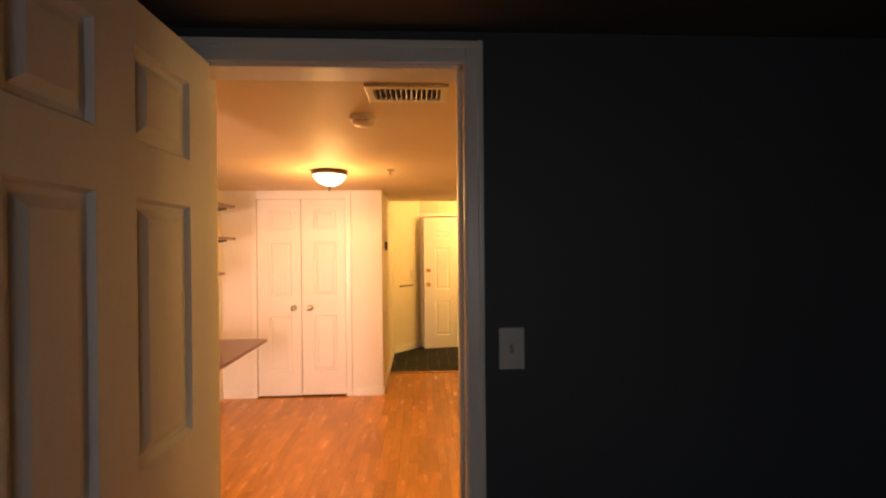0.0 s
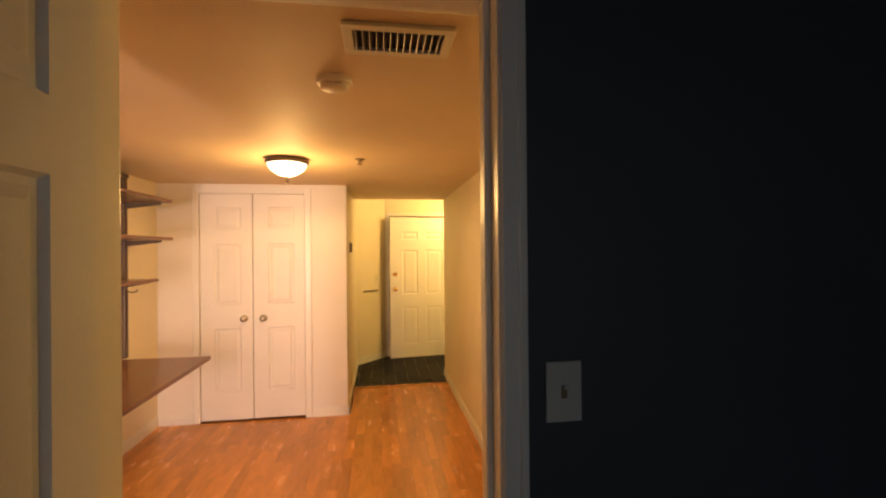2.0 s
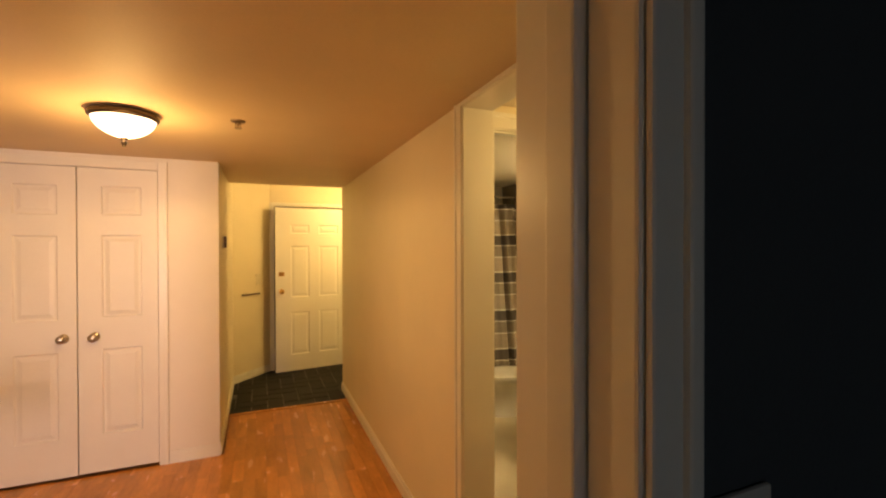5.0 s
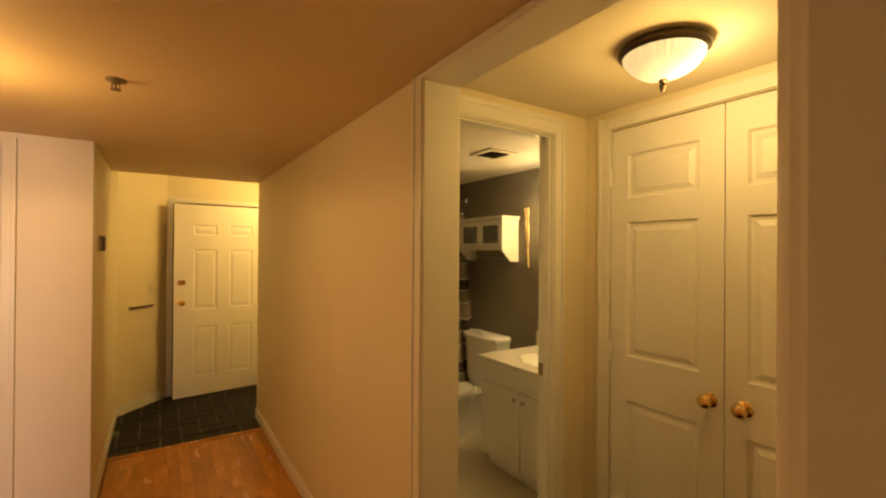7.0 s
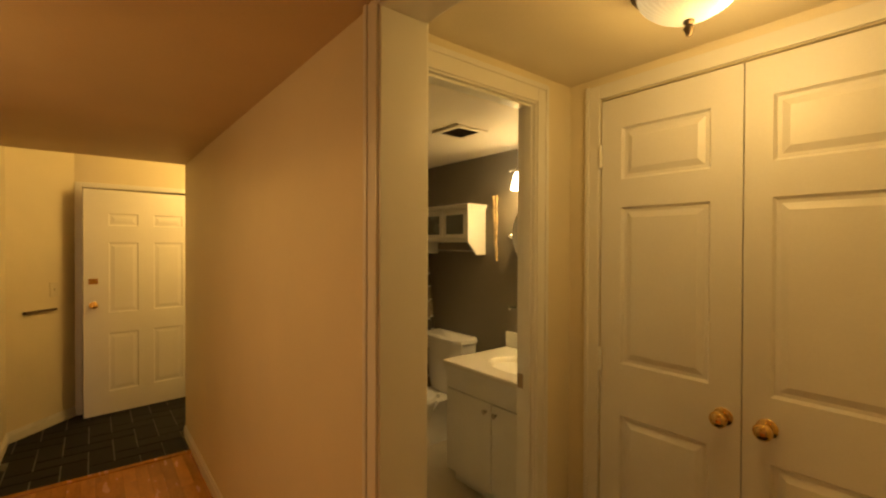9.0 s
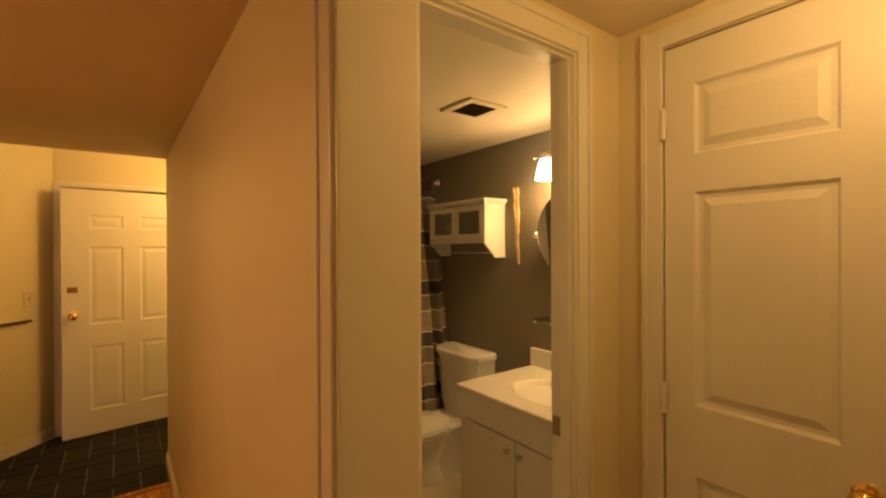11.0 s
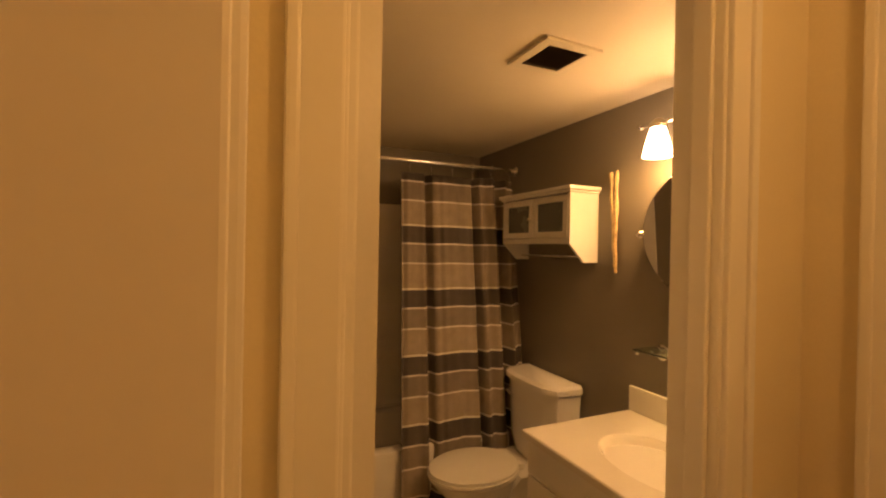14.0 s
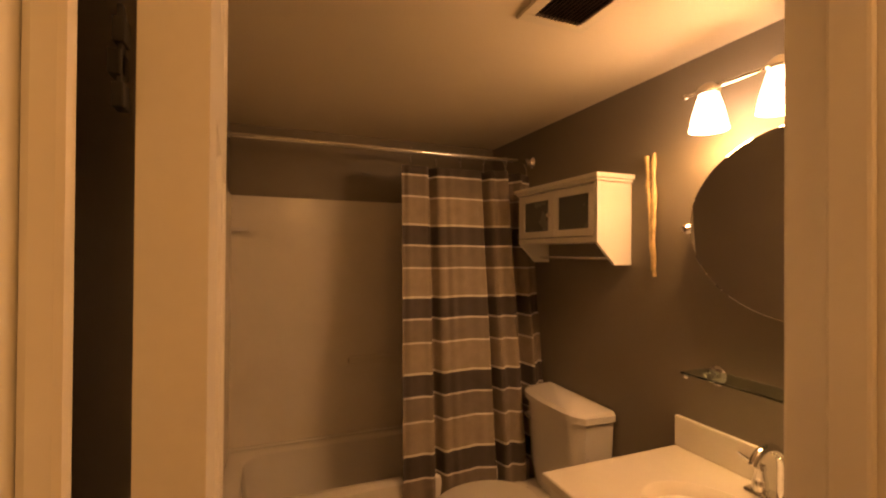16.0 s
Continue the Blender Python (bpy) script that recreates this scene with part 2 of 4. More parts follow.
ww = wall("wall_bedroom_door", [(-0.74, -0.61, 1.40, 1.60, 0, 2.42), (0.25, 2.6, 1.40, 1.60, 0, 2.42), (-0.61, 0.25, 1.40, 1.50, 2.022, 2.42), (-0.61, 0.25, 1.50, 1.60, 2.066, 2.42)], [CREAM, NAVY], "painted wall, dark blue-grey on the bedroom side")
for p in ww.data.polygons:
    if p.normal.y < -0.5:
        p.material_index = 1
wall("wall_bedroom_back", [(-0.84, 1.62, -1.8, -1.68, 0, 0.95), (-0.84, 1.62, -1.8, -1.68, 1.85, 2.42), (-0.84, -0.2, -1.8, -1.68, 0.95, 1.85), (0.7, 1.62, -1.8, -1.68, 0.95, 1.85)], [NAVY], "dark blue-grey bedroom wall, unseen, with an added window opening")
wall("wall_bedroom_west", [(-0.84, -0.74, -2.6, 1.60, 0, 2.42, 1), (-0.74, -0.72, -1.68, 1.40, 0, 2.42)], [NAVY, CREAM], "painted wall, dark blue-grey on the bedroom side")
wall("wall_living_south", [(XW, -1.88, -2.72, -2.6, 0, 2.42), (-1.2, -0.74, -2.72, -2.6, 0, 2.42), (-1.88, -1.2, -2.72, -2.6, 0, 0.1), (-1.88, -1.2, -2.72, -2.6, 1.75, 2.42)], [CREAM], "cream painted wall with a tall window")
wall("wall_bedroom_east", [(1.5, 1.62, -1.68, 1.40, 0, 2.42)], [NAVY], "dark blue-grey bedroom wall")
structure(boxes("ceiling_bedroom", [(-0.72, 1.5, -1.68, 1.40, DZ, DZ + 0.12)], DIMCEIL), "bedroom ceiling, its dimness put into a dark colour", "ceiling")
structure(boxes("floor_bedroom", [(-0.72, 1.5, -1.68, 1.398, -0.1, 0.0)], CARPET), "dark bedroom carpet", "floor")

wall("wall_shelves", [(XW - 0.12, XW, -2.72, YC + 0.8, 0, 2.42)], [CREAM], "smooth cream painted wall behind the shelves")
wall("wall_closet_front", [(XW, -1.578, YC, YC + 0.1, 0, 2.3), (-0.696, XL, YC, YC + 0.1, 0, 2.3), (-1.578, -0.696, YC, YC + 0.1, 1.99, 2.3)], [WALLWHITE], "white painted wall around the closet")
wall("wall_closet_back", [(XW, XL - 0.1, YC + 0.7, YC + 0.8, 0, 2.3)], [CREAM], "cream closet back wall")
wall("wall_hall_closet_side", [(XL - 0.1, XL, YC + 0.1, 6.33, 0, 2.5)], [CREAM], "cream painted hall wall")
# oblique wall by the entry door
bm = bmesh.new()
quad = [(XL, 6.33), (0.045, 6.725), (0.045, 6.85), (XL - 0.1, 6.45), (XL - 0.1, 6.33)]
low, high = [[bm.verts.new((x, y, z)) for x, y in quad] for z in (0, 2.5)]
bm.faces.new(low)
bm.faces.new(high)
for i in range(5):
    bm.faces.new((low[i], low[(i + 1) % 5], high[(i + 1) % 5], high[i]))
structure(finish("wall_entry_oblique", bm, CREAM), "cream painted oblique wall beside the entry", "wall")
wall("wall_entry", [(0.045, 0.095, 6.725, 6.85, 0, 2.5), (0.985, 1.75, 6.725, 6.85, 0, 2.5), (0.095, 0.985, 6.725, 6.85, 1.955, 2.5)], [CREAM], "cream painted wall around the entry door")
# added closing walls, coloured dark so the door's gap looks unlit
wall("wall_behind_entry_door", [(-0.1, 1.3, 7.9, 8.0, 0, 2.5), (-0.2, -0.1, 6.86, 8.0, 0, 2.5), (1.3, 1.4, 6.86, 8.0, 0, 2.5)], [NAVY], "added closing wall behind the entry door, dark in place of shade")
wall("wall_entry_east", [(1.63, 1.75, 5.69, 6.725, 0, 2.5)], [CREAM], "cream painted entry wall")
ww = wall("wall_hall_bath_side", [(XR, 0.848, 2.80, 3.04, 0, 2.5), (XR, 0.848, 3.04, 5.688, 0, 2.5, 1), (0.848, 1.75, YT + 0.12, 5.688, 0, 2.5), (XR, 0.848, 1.77, 2.80, 2.0735, 2.42), (XR, 0.848, 1.60, 1.77, 0, 2.42)], [CREAM, CREAM, GREY], "cream painted hall wall")
for p in ww.data.polygons:
    if p.material_index == 1 and p.normal.x > 0.5:
        p.material_index = 2
ww = wall("wall_bath_door", [(0.848, 0.937, YB, 3.083, 0, 2.42), (1.575, XB + 0.12, YB, 3.083, 0, 2.42), (0.937, 1.575, YB, 3.083, 2.058, 2.42)], [CREAM, GREY], "cream painted wall around the bathroom door")
for p in ww.data.polygons:
    if p.normal.y > 0.5:
        p.material_index = 1
wall("wall_vestibule_closet", [(XC, XC + 0.1, 2.85, YB, 0, 2.42), (XC, XC + 0.1, 1.60, 1.8, 0, 2.42), (XC, XC + 0.1, 1.8, 2.85, 2.065, 2.42), (2.35, 2.45, 1.60, YB, 0, 2.42)], [CREAM], "cream painted wall around the vestibule closet")
wall("wall_bath_mirror", [(XB, XB + 0.12, 3.083, YT + 0.12, 0, 2.42)], [GREY], "grey-brown painted bathroom wall")
wall("wall_bath_tub", [(0.848, XB, YT, YT + 0.12, 0, 2.42)], [GREY], "grey-brown painted wall above the tub")

structure(boxes("ceiling_room", [(XW, XR, 1.60, YC, CZ, 2.42), (XW, -0.84, -2.6, 1.60, CZ, 2.42), (XL, XR, YC, 5.688, CZ, 2.42)], ROOMCEIL), "low painted ceiling, orange floor bounce put into its tan colour", "ceiling")
structure(boxes("ceiling_vestibule", [(0.848, XC, 1.60, YB, VZ, 2.42)], CEIL), "cream painted vestibule ceiling", "ceiling")
structure(boxes("ceiling_bath", [(0.848, XB, 3.083, YT, BZ, 2.42)], CEIL), "cream painted bathroom ceiling", "ceiling")
structure(boxes("ceiling_entry", [(XL - 0.1, 1.75, 5.688, 8.0, EZ, 2.6)], CEIL), "cream painted entry ceiling", "ceiling")
structure(boxes("ceiling_closet", [(XW, XL - 0.1, YC + 0.1, YC + 0.7, 2.3, 2.4)], CEIL), "cream closet ceiling", "ceiling")
structure(boxes("ceiling_vestibule_closet", [(XC + 0.1, 2.35, 1.60, YB, 2.3, 2.42)], CEIL), "cream closet ceiling", "ceiling")

# unseen floor, made pale to throw daylight up to the room ceiling
structure(boxes("floor_living", [(XW, -0.84, -2.6, 1.398, -0.1, 0.0)], PALEBOUNCE), "unseen living area floor, pale to bounce daylight upwards", "floor")
room_floor = structure(boxes("floor_room", [(XW, XR, 1.398, YC, -0.1, -0.006), (XW, XR, YC, 5.38, -0.1, -0.006)], WOODBASE), "honey-coloured laminate plank floor", "floor")
# out of view; slate colour chosen to keep bounce off the lower doors
structure(boxes("floor_vestibule", [(XR, XC + 0.6, 1.398, YB + 0.04, -0.1, 0.0)], SLATE), "unseen vestibule floor, dark to cut bounced light", "floor")
entry_floor = structure(boxes("floor_entry", [(XL - 0.1, 1.75, 5.38, 8.0, -0.1, -0.004)], GROUT), "dark slate tile floor with grey joints", "floor")
structure(boxes("floor_bath", [(0.848, XB, YB + 0.04, YT, -0.1, 0.0)], VINYL), "cream vinyl bathroom floor", "floor")
structure(boxes("trim_threshold", [(XL, XR, 5.355, 5.40, -0.004, 0.008)], WOOD, bevel=0.003), "honey wood threshold strip", "trim")

# ---- trim ----


def casing(name, parts, label):
    return structure(boxes(name, parts, WHITE, bevel=0.004), label, "door frame")


# bedroom door: lining, stops and casings on both sides
casing("door_frame_bedroom", [(-0.609, -0.59, 1.392, 1.608, 0, 2.054), (0.193, 0.249, 1.386, 1.442, 0, 2.02), (0.18, 0.249, 1.443, 1.485, 0, 2.02), (0.226, 0.249, 1.485, 1.608, 0, 2.054), (-0.59, 0.18, 1.392, 1.502, 2.003, 2.021), (0.18, 0.226, 1.485, 1.502, 2.003, 2.021), (-0.59, 0.226, 1.502, 1.608, 2.054, 2.0655),
                              (0.198, 0.244, 1.378, 1.3855, 0, 2.073), (0.230, 0.247, 1.372, 1.3855, 0, 2.075), (-0.66, -0.596, 1.382, 1.399, 0, 2.073), (-0.596, 0.1975, 1.380, 1.399, 2.012, 2.073), (-0.662, 0.2295, 1.375, 1.399, 2.056, 2.075), (0.1975, 0.247, 1.3858, 1.399, 2.019, 2.074),
                              (0.232, 0.29, 1.601, 1.617, 0, 2.07), (-0.655, -0.596, 1.601, 1.617, 0, 2.07)], "white painted wooden door casing")
# wide cased opening between room and vestibule
casing("opening_frame_vestibule", [(XR - 0.006, 0.854, 2.779, 2.799, 0, 2.054), (XR - 0.006, 0.854, 1.771, 1.79, 0, 2.054), (XR - 0.006, 0.854, 1.771, 2.799, 2.054, 2.073),
                                   (XR - 0.014, XR - 0.001, 2.786, 2.842, 0, CZ - 0.001), (XR - 0.019, XR - 0.001, 2.828, 2.846, 0, CZ - 0.001), (XR - 0.014, XR - 0.001, 1.73, 1.783, 0, CZ - 0.001), (XR - 0.014, XR - 0.001, 1.783, 2.786, 2.056, CZ - 0.001),
                                   (0.849, 0.862, 2.786, 2.842, 0, 2.15), (0.849, 0.862, 1.73, 1.783, 0, 2.15)], "white painted cased opening")
# bathroom door frame
casing("door_frame_bathroom", [(0.938, 0.958, 2.994, 3.036, 0, 2.056), (0.958, 0.975, 3.024, 3.036, 0, 2.040), (1.555, 1.574, 2.994, 3.088, 0, 2.056), (0.958, 1.555, 2.994, 3.088, 2.040, 2.057),
                               (1.545, 1.555, 3.01, 3.046, 0, 2.040), (0.969, 1.545, 3.01, 3.03, 2.030, 2.040),
                               (0.896, 0.952, 2.984, 2.999, 0, 2.118), (0.894, 0.908, 2.978, 2.999, 0, 2.121), (1.561, 1.618, 2.984, 2.999, 0, 2.118), (1.604, 1.622, 2.977, 2.999, 0, 2.121),
                               (0.952, 1.561, 2.984, 2.999, 2.046, 2.118), (0.908, 1.604, 2.977, 2.999, 2.100, 2.122)], "white painted bathroom door casing")
casing("closet_frame_room", [(-1.632, -1.578, YC - 0.014, YC - 0.001, 0, 2.045), (-0.696, -0.642, YC - 0.014, YC - 0.001, 0, 2.045), (-1.578, -0.696, YC - 0.014, YC - 0.001, 1.992, 2.045), (-0.66, -0.64, YC - 0.019, YC - 0.001, 0, 2.046)], "white painted closet casing")
casing("closet_frame_vestibule", [(XC - 0.015, XC - 0.001, 2.85, 2.91, 0, 2.125), (XC - 0.02, XC - 0.001, 2.895, 2.913, 0, 2.127), (XC - 0.015, XC - 0.001, 1.74, 1.8, 0, 2.125), (XC - 0.015, XC - 0.001, 1.8, 2.85, 2.068, 2.125)], "white painted closet casing")
casing("door_frame_entry", [(0.046, 0.094, 6.71, 6.724, 0, 2.0), (0.986, 1.04, 6.71, 6.724, 0, 2.0), (0.094, 0.986, 6.71, 6.724, 1.957, 2.0)], "white painted entry door frame")


def skirting(name, runs, h=0.085):
    bm = bmesh.new()
    for (x0, y0, x1, y1) in runs:
        a, b = Vector((x0, y0)), Vector((x1, y1))
        d = (b - a).normalized()
        nrm = Vector((-d.y, d.x)) * 0.012
        for k, (lo, hi) in enumerate(((0, h - 0.02), (h - 0.02, h))):
            w = nrm * (1.0 if k == 0 else 0.6)
            c = [a, b, b + w, a + w]
            l0 = [bm.verts.new((p.x, p.y, lo)) for p in c]
            l1 = [bm.verts.new((p.x, p.y, hi)) for p in c]
            bm.faces.new(l0)
            bm.faces.new(l1)
            for i in range(4):
                bm.faces.new((l0[i], l0[(i + 1) % 4], l1[(i + 1) % 4], l1[i]))
    return structure(finish(name, bm, WHITE), "white painted skirting board", "baseboard")


skirting("baseboard", [(XR, 2.848, XR, 5.688), (XL, 6.325, XL, YC), (0.042, 6.72, XL, 6.325), (-1.634, YC, XW, YC), (XL, YC, -0.638, YC), (XW, YC, XW, 2.7), (0.858, 5.688, 1.63, 5.688)])

# ---- doors ----


def leaf_mesh(bm, w, h, t, cols, rows, d):
    """Panelled door leaf: x from 0 to w, y within the thickness, z from 0 to h."""
    xs = [0] + [v for c in cols for v in c] + [w]
    zs = [0] + [v for r in rows for v in r] + [h]
    for i in range(len(xs) - 1):
        for j in range(len(zs) - 1):
            x0, x1, z0, z1 = xs[i], xs[i + 1], zs[j], zs[j + 1]
            panel = i % 2 == 1 and j % 2 == 1
            for s in (-1, 1):
                y = s * t / 2
                if not panel:
                    bm.faces.new([bm.verts.new((x, y, z)) for x, z in ((x0, z0), (x1, z0), (x1, z1), (x0, z1))])
                    continue
                rings = []
                for inset, depth in ((0, 0), (0.008, d), (0.02, d), (0.042, 0.002)):
                    rings.append([bm.verts.new((x, y - s * depth, z)) for x, z in ((x0 + inset, z0 + inset), (x1 - inset, z0 + inset), (x1 - inset, z1 - inset), (x0 + inset, z1 - inset))])
                for a, b in zip(rings, rings[1:]):
                    for k in range(4):
                        bm.faces.new((a[k], a[(k + 1) % 4], b[(k + 1) % 4], b[k]))
                bm.faces.new(rings[-1])
    for a, b in zip(xs, xs[1:]):
        for z in (0, h):
            bm.faces.new([bm.verts.new(p) for p in ((a, -t / 2, z), (b, -t / 2, z), (b, t / 2, z), (a, t / 2, z))])
    for a, b in zip(zs, zs[1:]):
        for x in (0, w):
            bm.faces.new([bm.verts.new(p) for p in ((x, -t / 2, a), (x, t / 2, a), (x, t / 2, b), (x, -t / 2, b))])
    bmesh.ops.remove_doubles(bm, verts=bm.verts, dist=1e-5)


KNOB = [(0.0, 0), (0.028, 0), (0.03, 0.003), (0.026, 0.007), (0.011, 0.01), (0.010, 0.026), (0.019, 0.031), (0.0265, 0.040), (0.027, 0.048), (0.021, 0.057), (0.010, 0.061), (0.0, 0.062)]


def door(name, m, w, h, t, cols, rows, label, knobs=(), metal=BRASS, hinges=(), hinge_side=-1, category="door", group="", relief=0.012):
    root = thing(name, m, label, category, group)
    bm = bmesh.new()
    leaf_mesh(bm, w, h, t, cols, rows, relief)
    finish("leaf", bm, DOORWHITE, root)
    for x, z, s in knobs:
        tagged(lathe("knob", KNOB, metal, root, pose(x, s * t / 2, z, 90 if s < 0 else -90)), "round metal knob")
    for z in hinges:
        hg = lathe("hinge", [(0, 0), (0.009, 0.0), (0.009, 0.085), (0.006, 0.092), (0, 0.092)], WHITE, root, pose(0.002, hinge_side * (t / 2 + 0.012), z))
        tagged(hg, "white painted hinge")
    return root


rows6 = [(0.24, 0.80), (1.005, 1.545), (1.675, 1.865)]
ROWC = [(0.24, 0.795), (1.0, 1.535), (1.665, 1.855)]
# room closet: a pair, closed
door("closet_door", pose(-1.574, YC + 0.022, 0.015), 0.43, 1.972, 0.034, [(0.115, 0.335)], ROWC, "white painted three-panel closet door, closed", [(0.362, 0.882, -1)], NICKEL, group="room closet doors", relief=0.007)
door("closet_door", pose(-1.136, YC + 0.018, 0.02), 0.436, 1.967, 0.034, [(0.125, 0.345)], ROWC, "white painted three-panel closet door, closed", [(0.086, 0.877, -1)], NICKEL, group="room closet doors", relief=0.007)
# vestibule closet: a pair, closed
R2 = [(0.2, 0.785), (0.99, 1.61), (1.72, 1.925)]
door("closet_door", pose(XC + 0.014, 2.845, 0.012, 0, 0, -90), 0.50, 2.045, 0.034, [(0.085, 0.405)], R2, "white painted three-panel closet door, closed", [(0.45, 0.893, -1)], BRASS, [0.95, 1.775], -1, group="vestibule closet doors")
door("closet_door", pose(XC + 0.014, 2.341, 0.012, 0, 0, -90), 0.535, 2.045, 0.034, [(0.075, 0.44)], R2, "white painted three-panel closet door, closed", [(0.068, 0.893, -1)], BRASS, (), -1, group="vestibule closet doors")
# bedroom door, swung fully open
door("bedroom_door", pose(-0.527, 1.385, 0.012, 0, 0, -90), 0.672, 1.995, 0.035, [(0.105, 0.315), (0.425, 0.60)], [(0.24, 0.80), (1.03, 1.59), (1.705, 1.90)], "white painted six-panel bedroom door, open", [(0.61, 0.92, -1), (0.61, 0.92, 1)], BRASS)
# bathroom door, swung inward
door("bathroom_door", pose(1.0015, 3.094, 0.012, 0, 0, 94), 0.585, 1.99, 0.038, [(0.1, 0.26), (0.34, 0.49)], [(0.24, 0.80), (1.005, 1.545), (1.675, 1.865)], "white painted bathroom door, open inward", [(0.53, 0.91, -1), (0.53, 0.91, 1)], BRASS)
# entry door, slightly ajar, hinged at its far end
ed = door("entry_door", pose(0.100, 6.572, 0.012, 0, 0, 7.0), 0.905, 1.92, 0.042, [(0.17, 0.385), (0.50, 0.735)], [(0.19, 0.69), (0.865, 1.47), (1.615, 1.72)], "white six-panel steel entry door, slightly ajar", [(0.065, 0.94, -1)], BRASS, relief=0.006)
tagged(boxes("deadbolt_plate", [(0.033, 0.097, -0.027, -0.0212, 1.118, 1.164)], BRASS, ed, 0.003), "rectangular brass deadbolt plate")
tagged(boxes("deadbolt_turn", [(0.048, 0.082, -0.042, -0.027, 1.136, 1.146)], BRASS, ed, 0.003), "small brass thumb turn")
tagged(boxes("strike_plate", [(1.5525, 1.5548, 3.052, 3.082, 0.875, 0.935)], BRONZE, bevel=0.0008), "small bronze strike plate on the jamb", "strike plate")
for z in (0.25, 0.9, 1.525):
    tagged(boxes("door_hinge", [(0.9745, 0.9805, 3.0775, 3.0905, z, z + 0.014), (0.9725, 0.979, 3.0775, 3.0935, z + 0.018, z + 0.032), (0.9745, 0.9805, 3.0775, 3.0905, z + 0.036, z + 0.05), (0.976, 0.979, 3.080, 3.088, z, z + 0.058)], BLACK, bevel=0.001), "dark steel hinge knuckle between jamb and door", "hinge", "bathroom door hinges")

# ---- room things ----


def dome_light(name, m, r, shade, label, group):
    root = thing(name, m, label, "ceiling light", group)
    lathe("pan", [(0, 0), (r * 0.86, 0), (r, -0.012), (r * 1.02, -0.026), (r * 0.93, -0.036), (r * 0.90, -0.03), (0, -0.03)], DARKBRONZE, root)
    prof = []
    for i in range(9):
        a = i / 8 * math.pi / 2
        prof.append((r * 0.9 * math.cos(a) ** 1.15 if i < 8 else 0.0, -0.033 - 0.082 * math.sin(a) ** 1.15))
    bm = bmesh.new()
    steps = 144
    rings = []
    for rr, z in prof:
        rings.append([bm.verts.new((rr * (1 + 0.016 * math.cos(a * 36)) * math.cos(a), rr * (1 + 0.016 * math.cos(a * 36)) * math.sin(a), z)) for a in (2 * math.pi * i / steps for i in range(steps))])
    for a, b in zip(rings, rings[1:]):
        for i in range(steps):
            bm.faces.new((a[i], a[(i + 1) % steps], b[(i + 1) % steps], b[i]))
    bmesh.ops.remove_doubles(bm, verts=bm.verts, dist=1e-5)
    tagged(finish("shade", bm, shade, root, True), "lit frosted ribbed glass bowl")
    lathe("finial", [(0, -0.112), (0.012, -0.113), (0.014, -0.119), (0.008, -0.125), (0.013, -0.134), (0.009, -0.143), (0.006, -0.152), (0, -0.155)], DARKBRONZE, root)
    return root


dome_light("ceiling_light", pose(-0.617, 3.48, CZ), 0.132, SHADE, "bronze-rimmed flush ceiling light with lit glass bowl", "flush ceiling lights")
dome_light("ceiling_light", pose(1.353, 2.334, VZ), 0.136, SHADE2, "bronze-rimmed flush ceiling light with lit glass bowl", "flush ceiling lights")

sd = thing("smoke_detector", pose(-0.183, 2.11, CZ) @ Matrix.Diagonal((0.9, 0.9, 0.9, 1)), "round ivory plastic smoke detector on the ceiling", "smoke detector")
lathe("body", [(0, 0), (0.066, 0), (0.068, -0.012), (0.064, -0.02), (0.056, -0.022), (0.052, -0.034), (0.040, -0.042), (0, -0.043)], TAN, sd)
boxes("vent_slot", [(-0.03, 0.03, -0.0535, -0.0515, -0.031, -0.026)], BRONZE, sd)
sp = thing("sprinkler_head", pose(-0.157, 3.44, CZ), "small brass fire sprinkler head on the ceiling", "sprinkler")
lathe("escutcheon", [(0, 0), (0.032, 0), (0.03, -0.006), (0.012, -0.008), (0.010, -0.014), (0, -0.014)], BRONZE, sp)
boxes("yoke", [(-0.012, -0.009, -0.003, 0.003, -0.036, -0.012), (0.009, 0.012, -0.003, 0.003, -0.036, -0.012), (-0.003, 0.003, -0.003, 0.003, -0.036, -0.012)], BRONZE, sp)
lathe("deflector", [(0, -0.034), (0.016, -0.034), (0.016, -0.037), (0, -0.037)], BRONZE, sp)


def grille(name, m, w, d, n, label, border=0.028, slat=None):
    root = thing(name, m, label, "air vent")
    boxes("frame", [(-w / 2 - border, w / 2 + border, -d / 2 - border, -d / 2, -0.012, -0.001), (-w / 2 - border, w / 2 + border, d / 2, d / 2 + border, -0.012, -0.001),
                    (-w / 2 - border, -w / 2, -d / 2, d / 2, -0.012, -0.001), (w / 2, w / 2 + border, -d / 2, d / 2, -0.012, -0.001)], PLASTIC, root, 0.002)
    # flat black sheet stands in for the shade inside the duct
    boxes("duct_shade_sheet", [(-w / 2, w / 2, -d / 2, d / 2, -0.002, -0.001)], BLACK, root)
    for i in range(n):
        x = -w / 2 + (i + 0.5) * w / n
        boxes("slat", [(-0.0012, 0.0012, -d / 2, d / 2, -0.006, 0.006)], slat or PLASTIC, root, 0, pose(x, 0, -0.0085, 0, 38, 0))
    return root


grille("ceiling_vent", pose(0.022, 1.79, CZ), 0.245, 0.115, 13, "ivory metal ceiling register with slanted slats", 0.028, STEEL)
grille("exhaust_vent", pose(1.822, 3.768, BZ), 0.155, 0.155, 12, "square bathroom exhaust grille with dark slats", 0.036, STEEL)

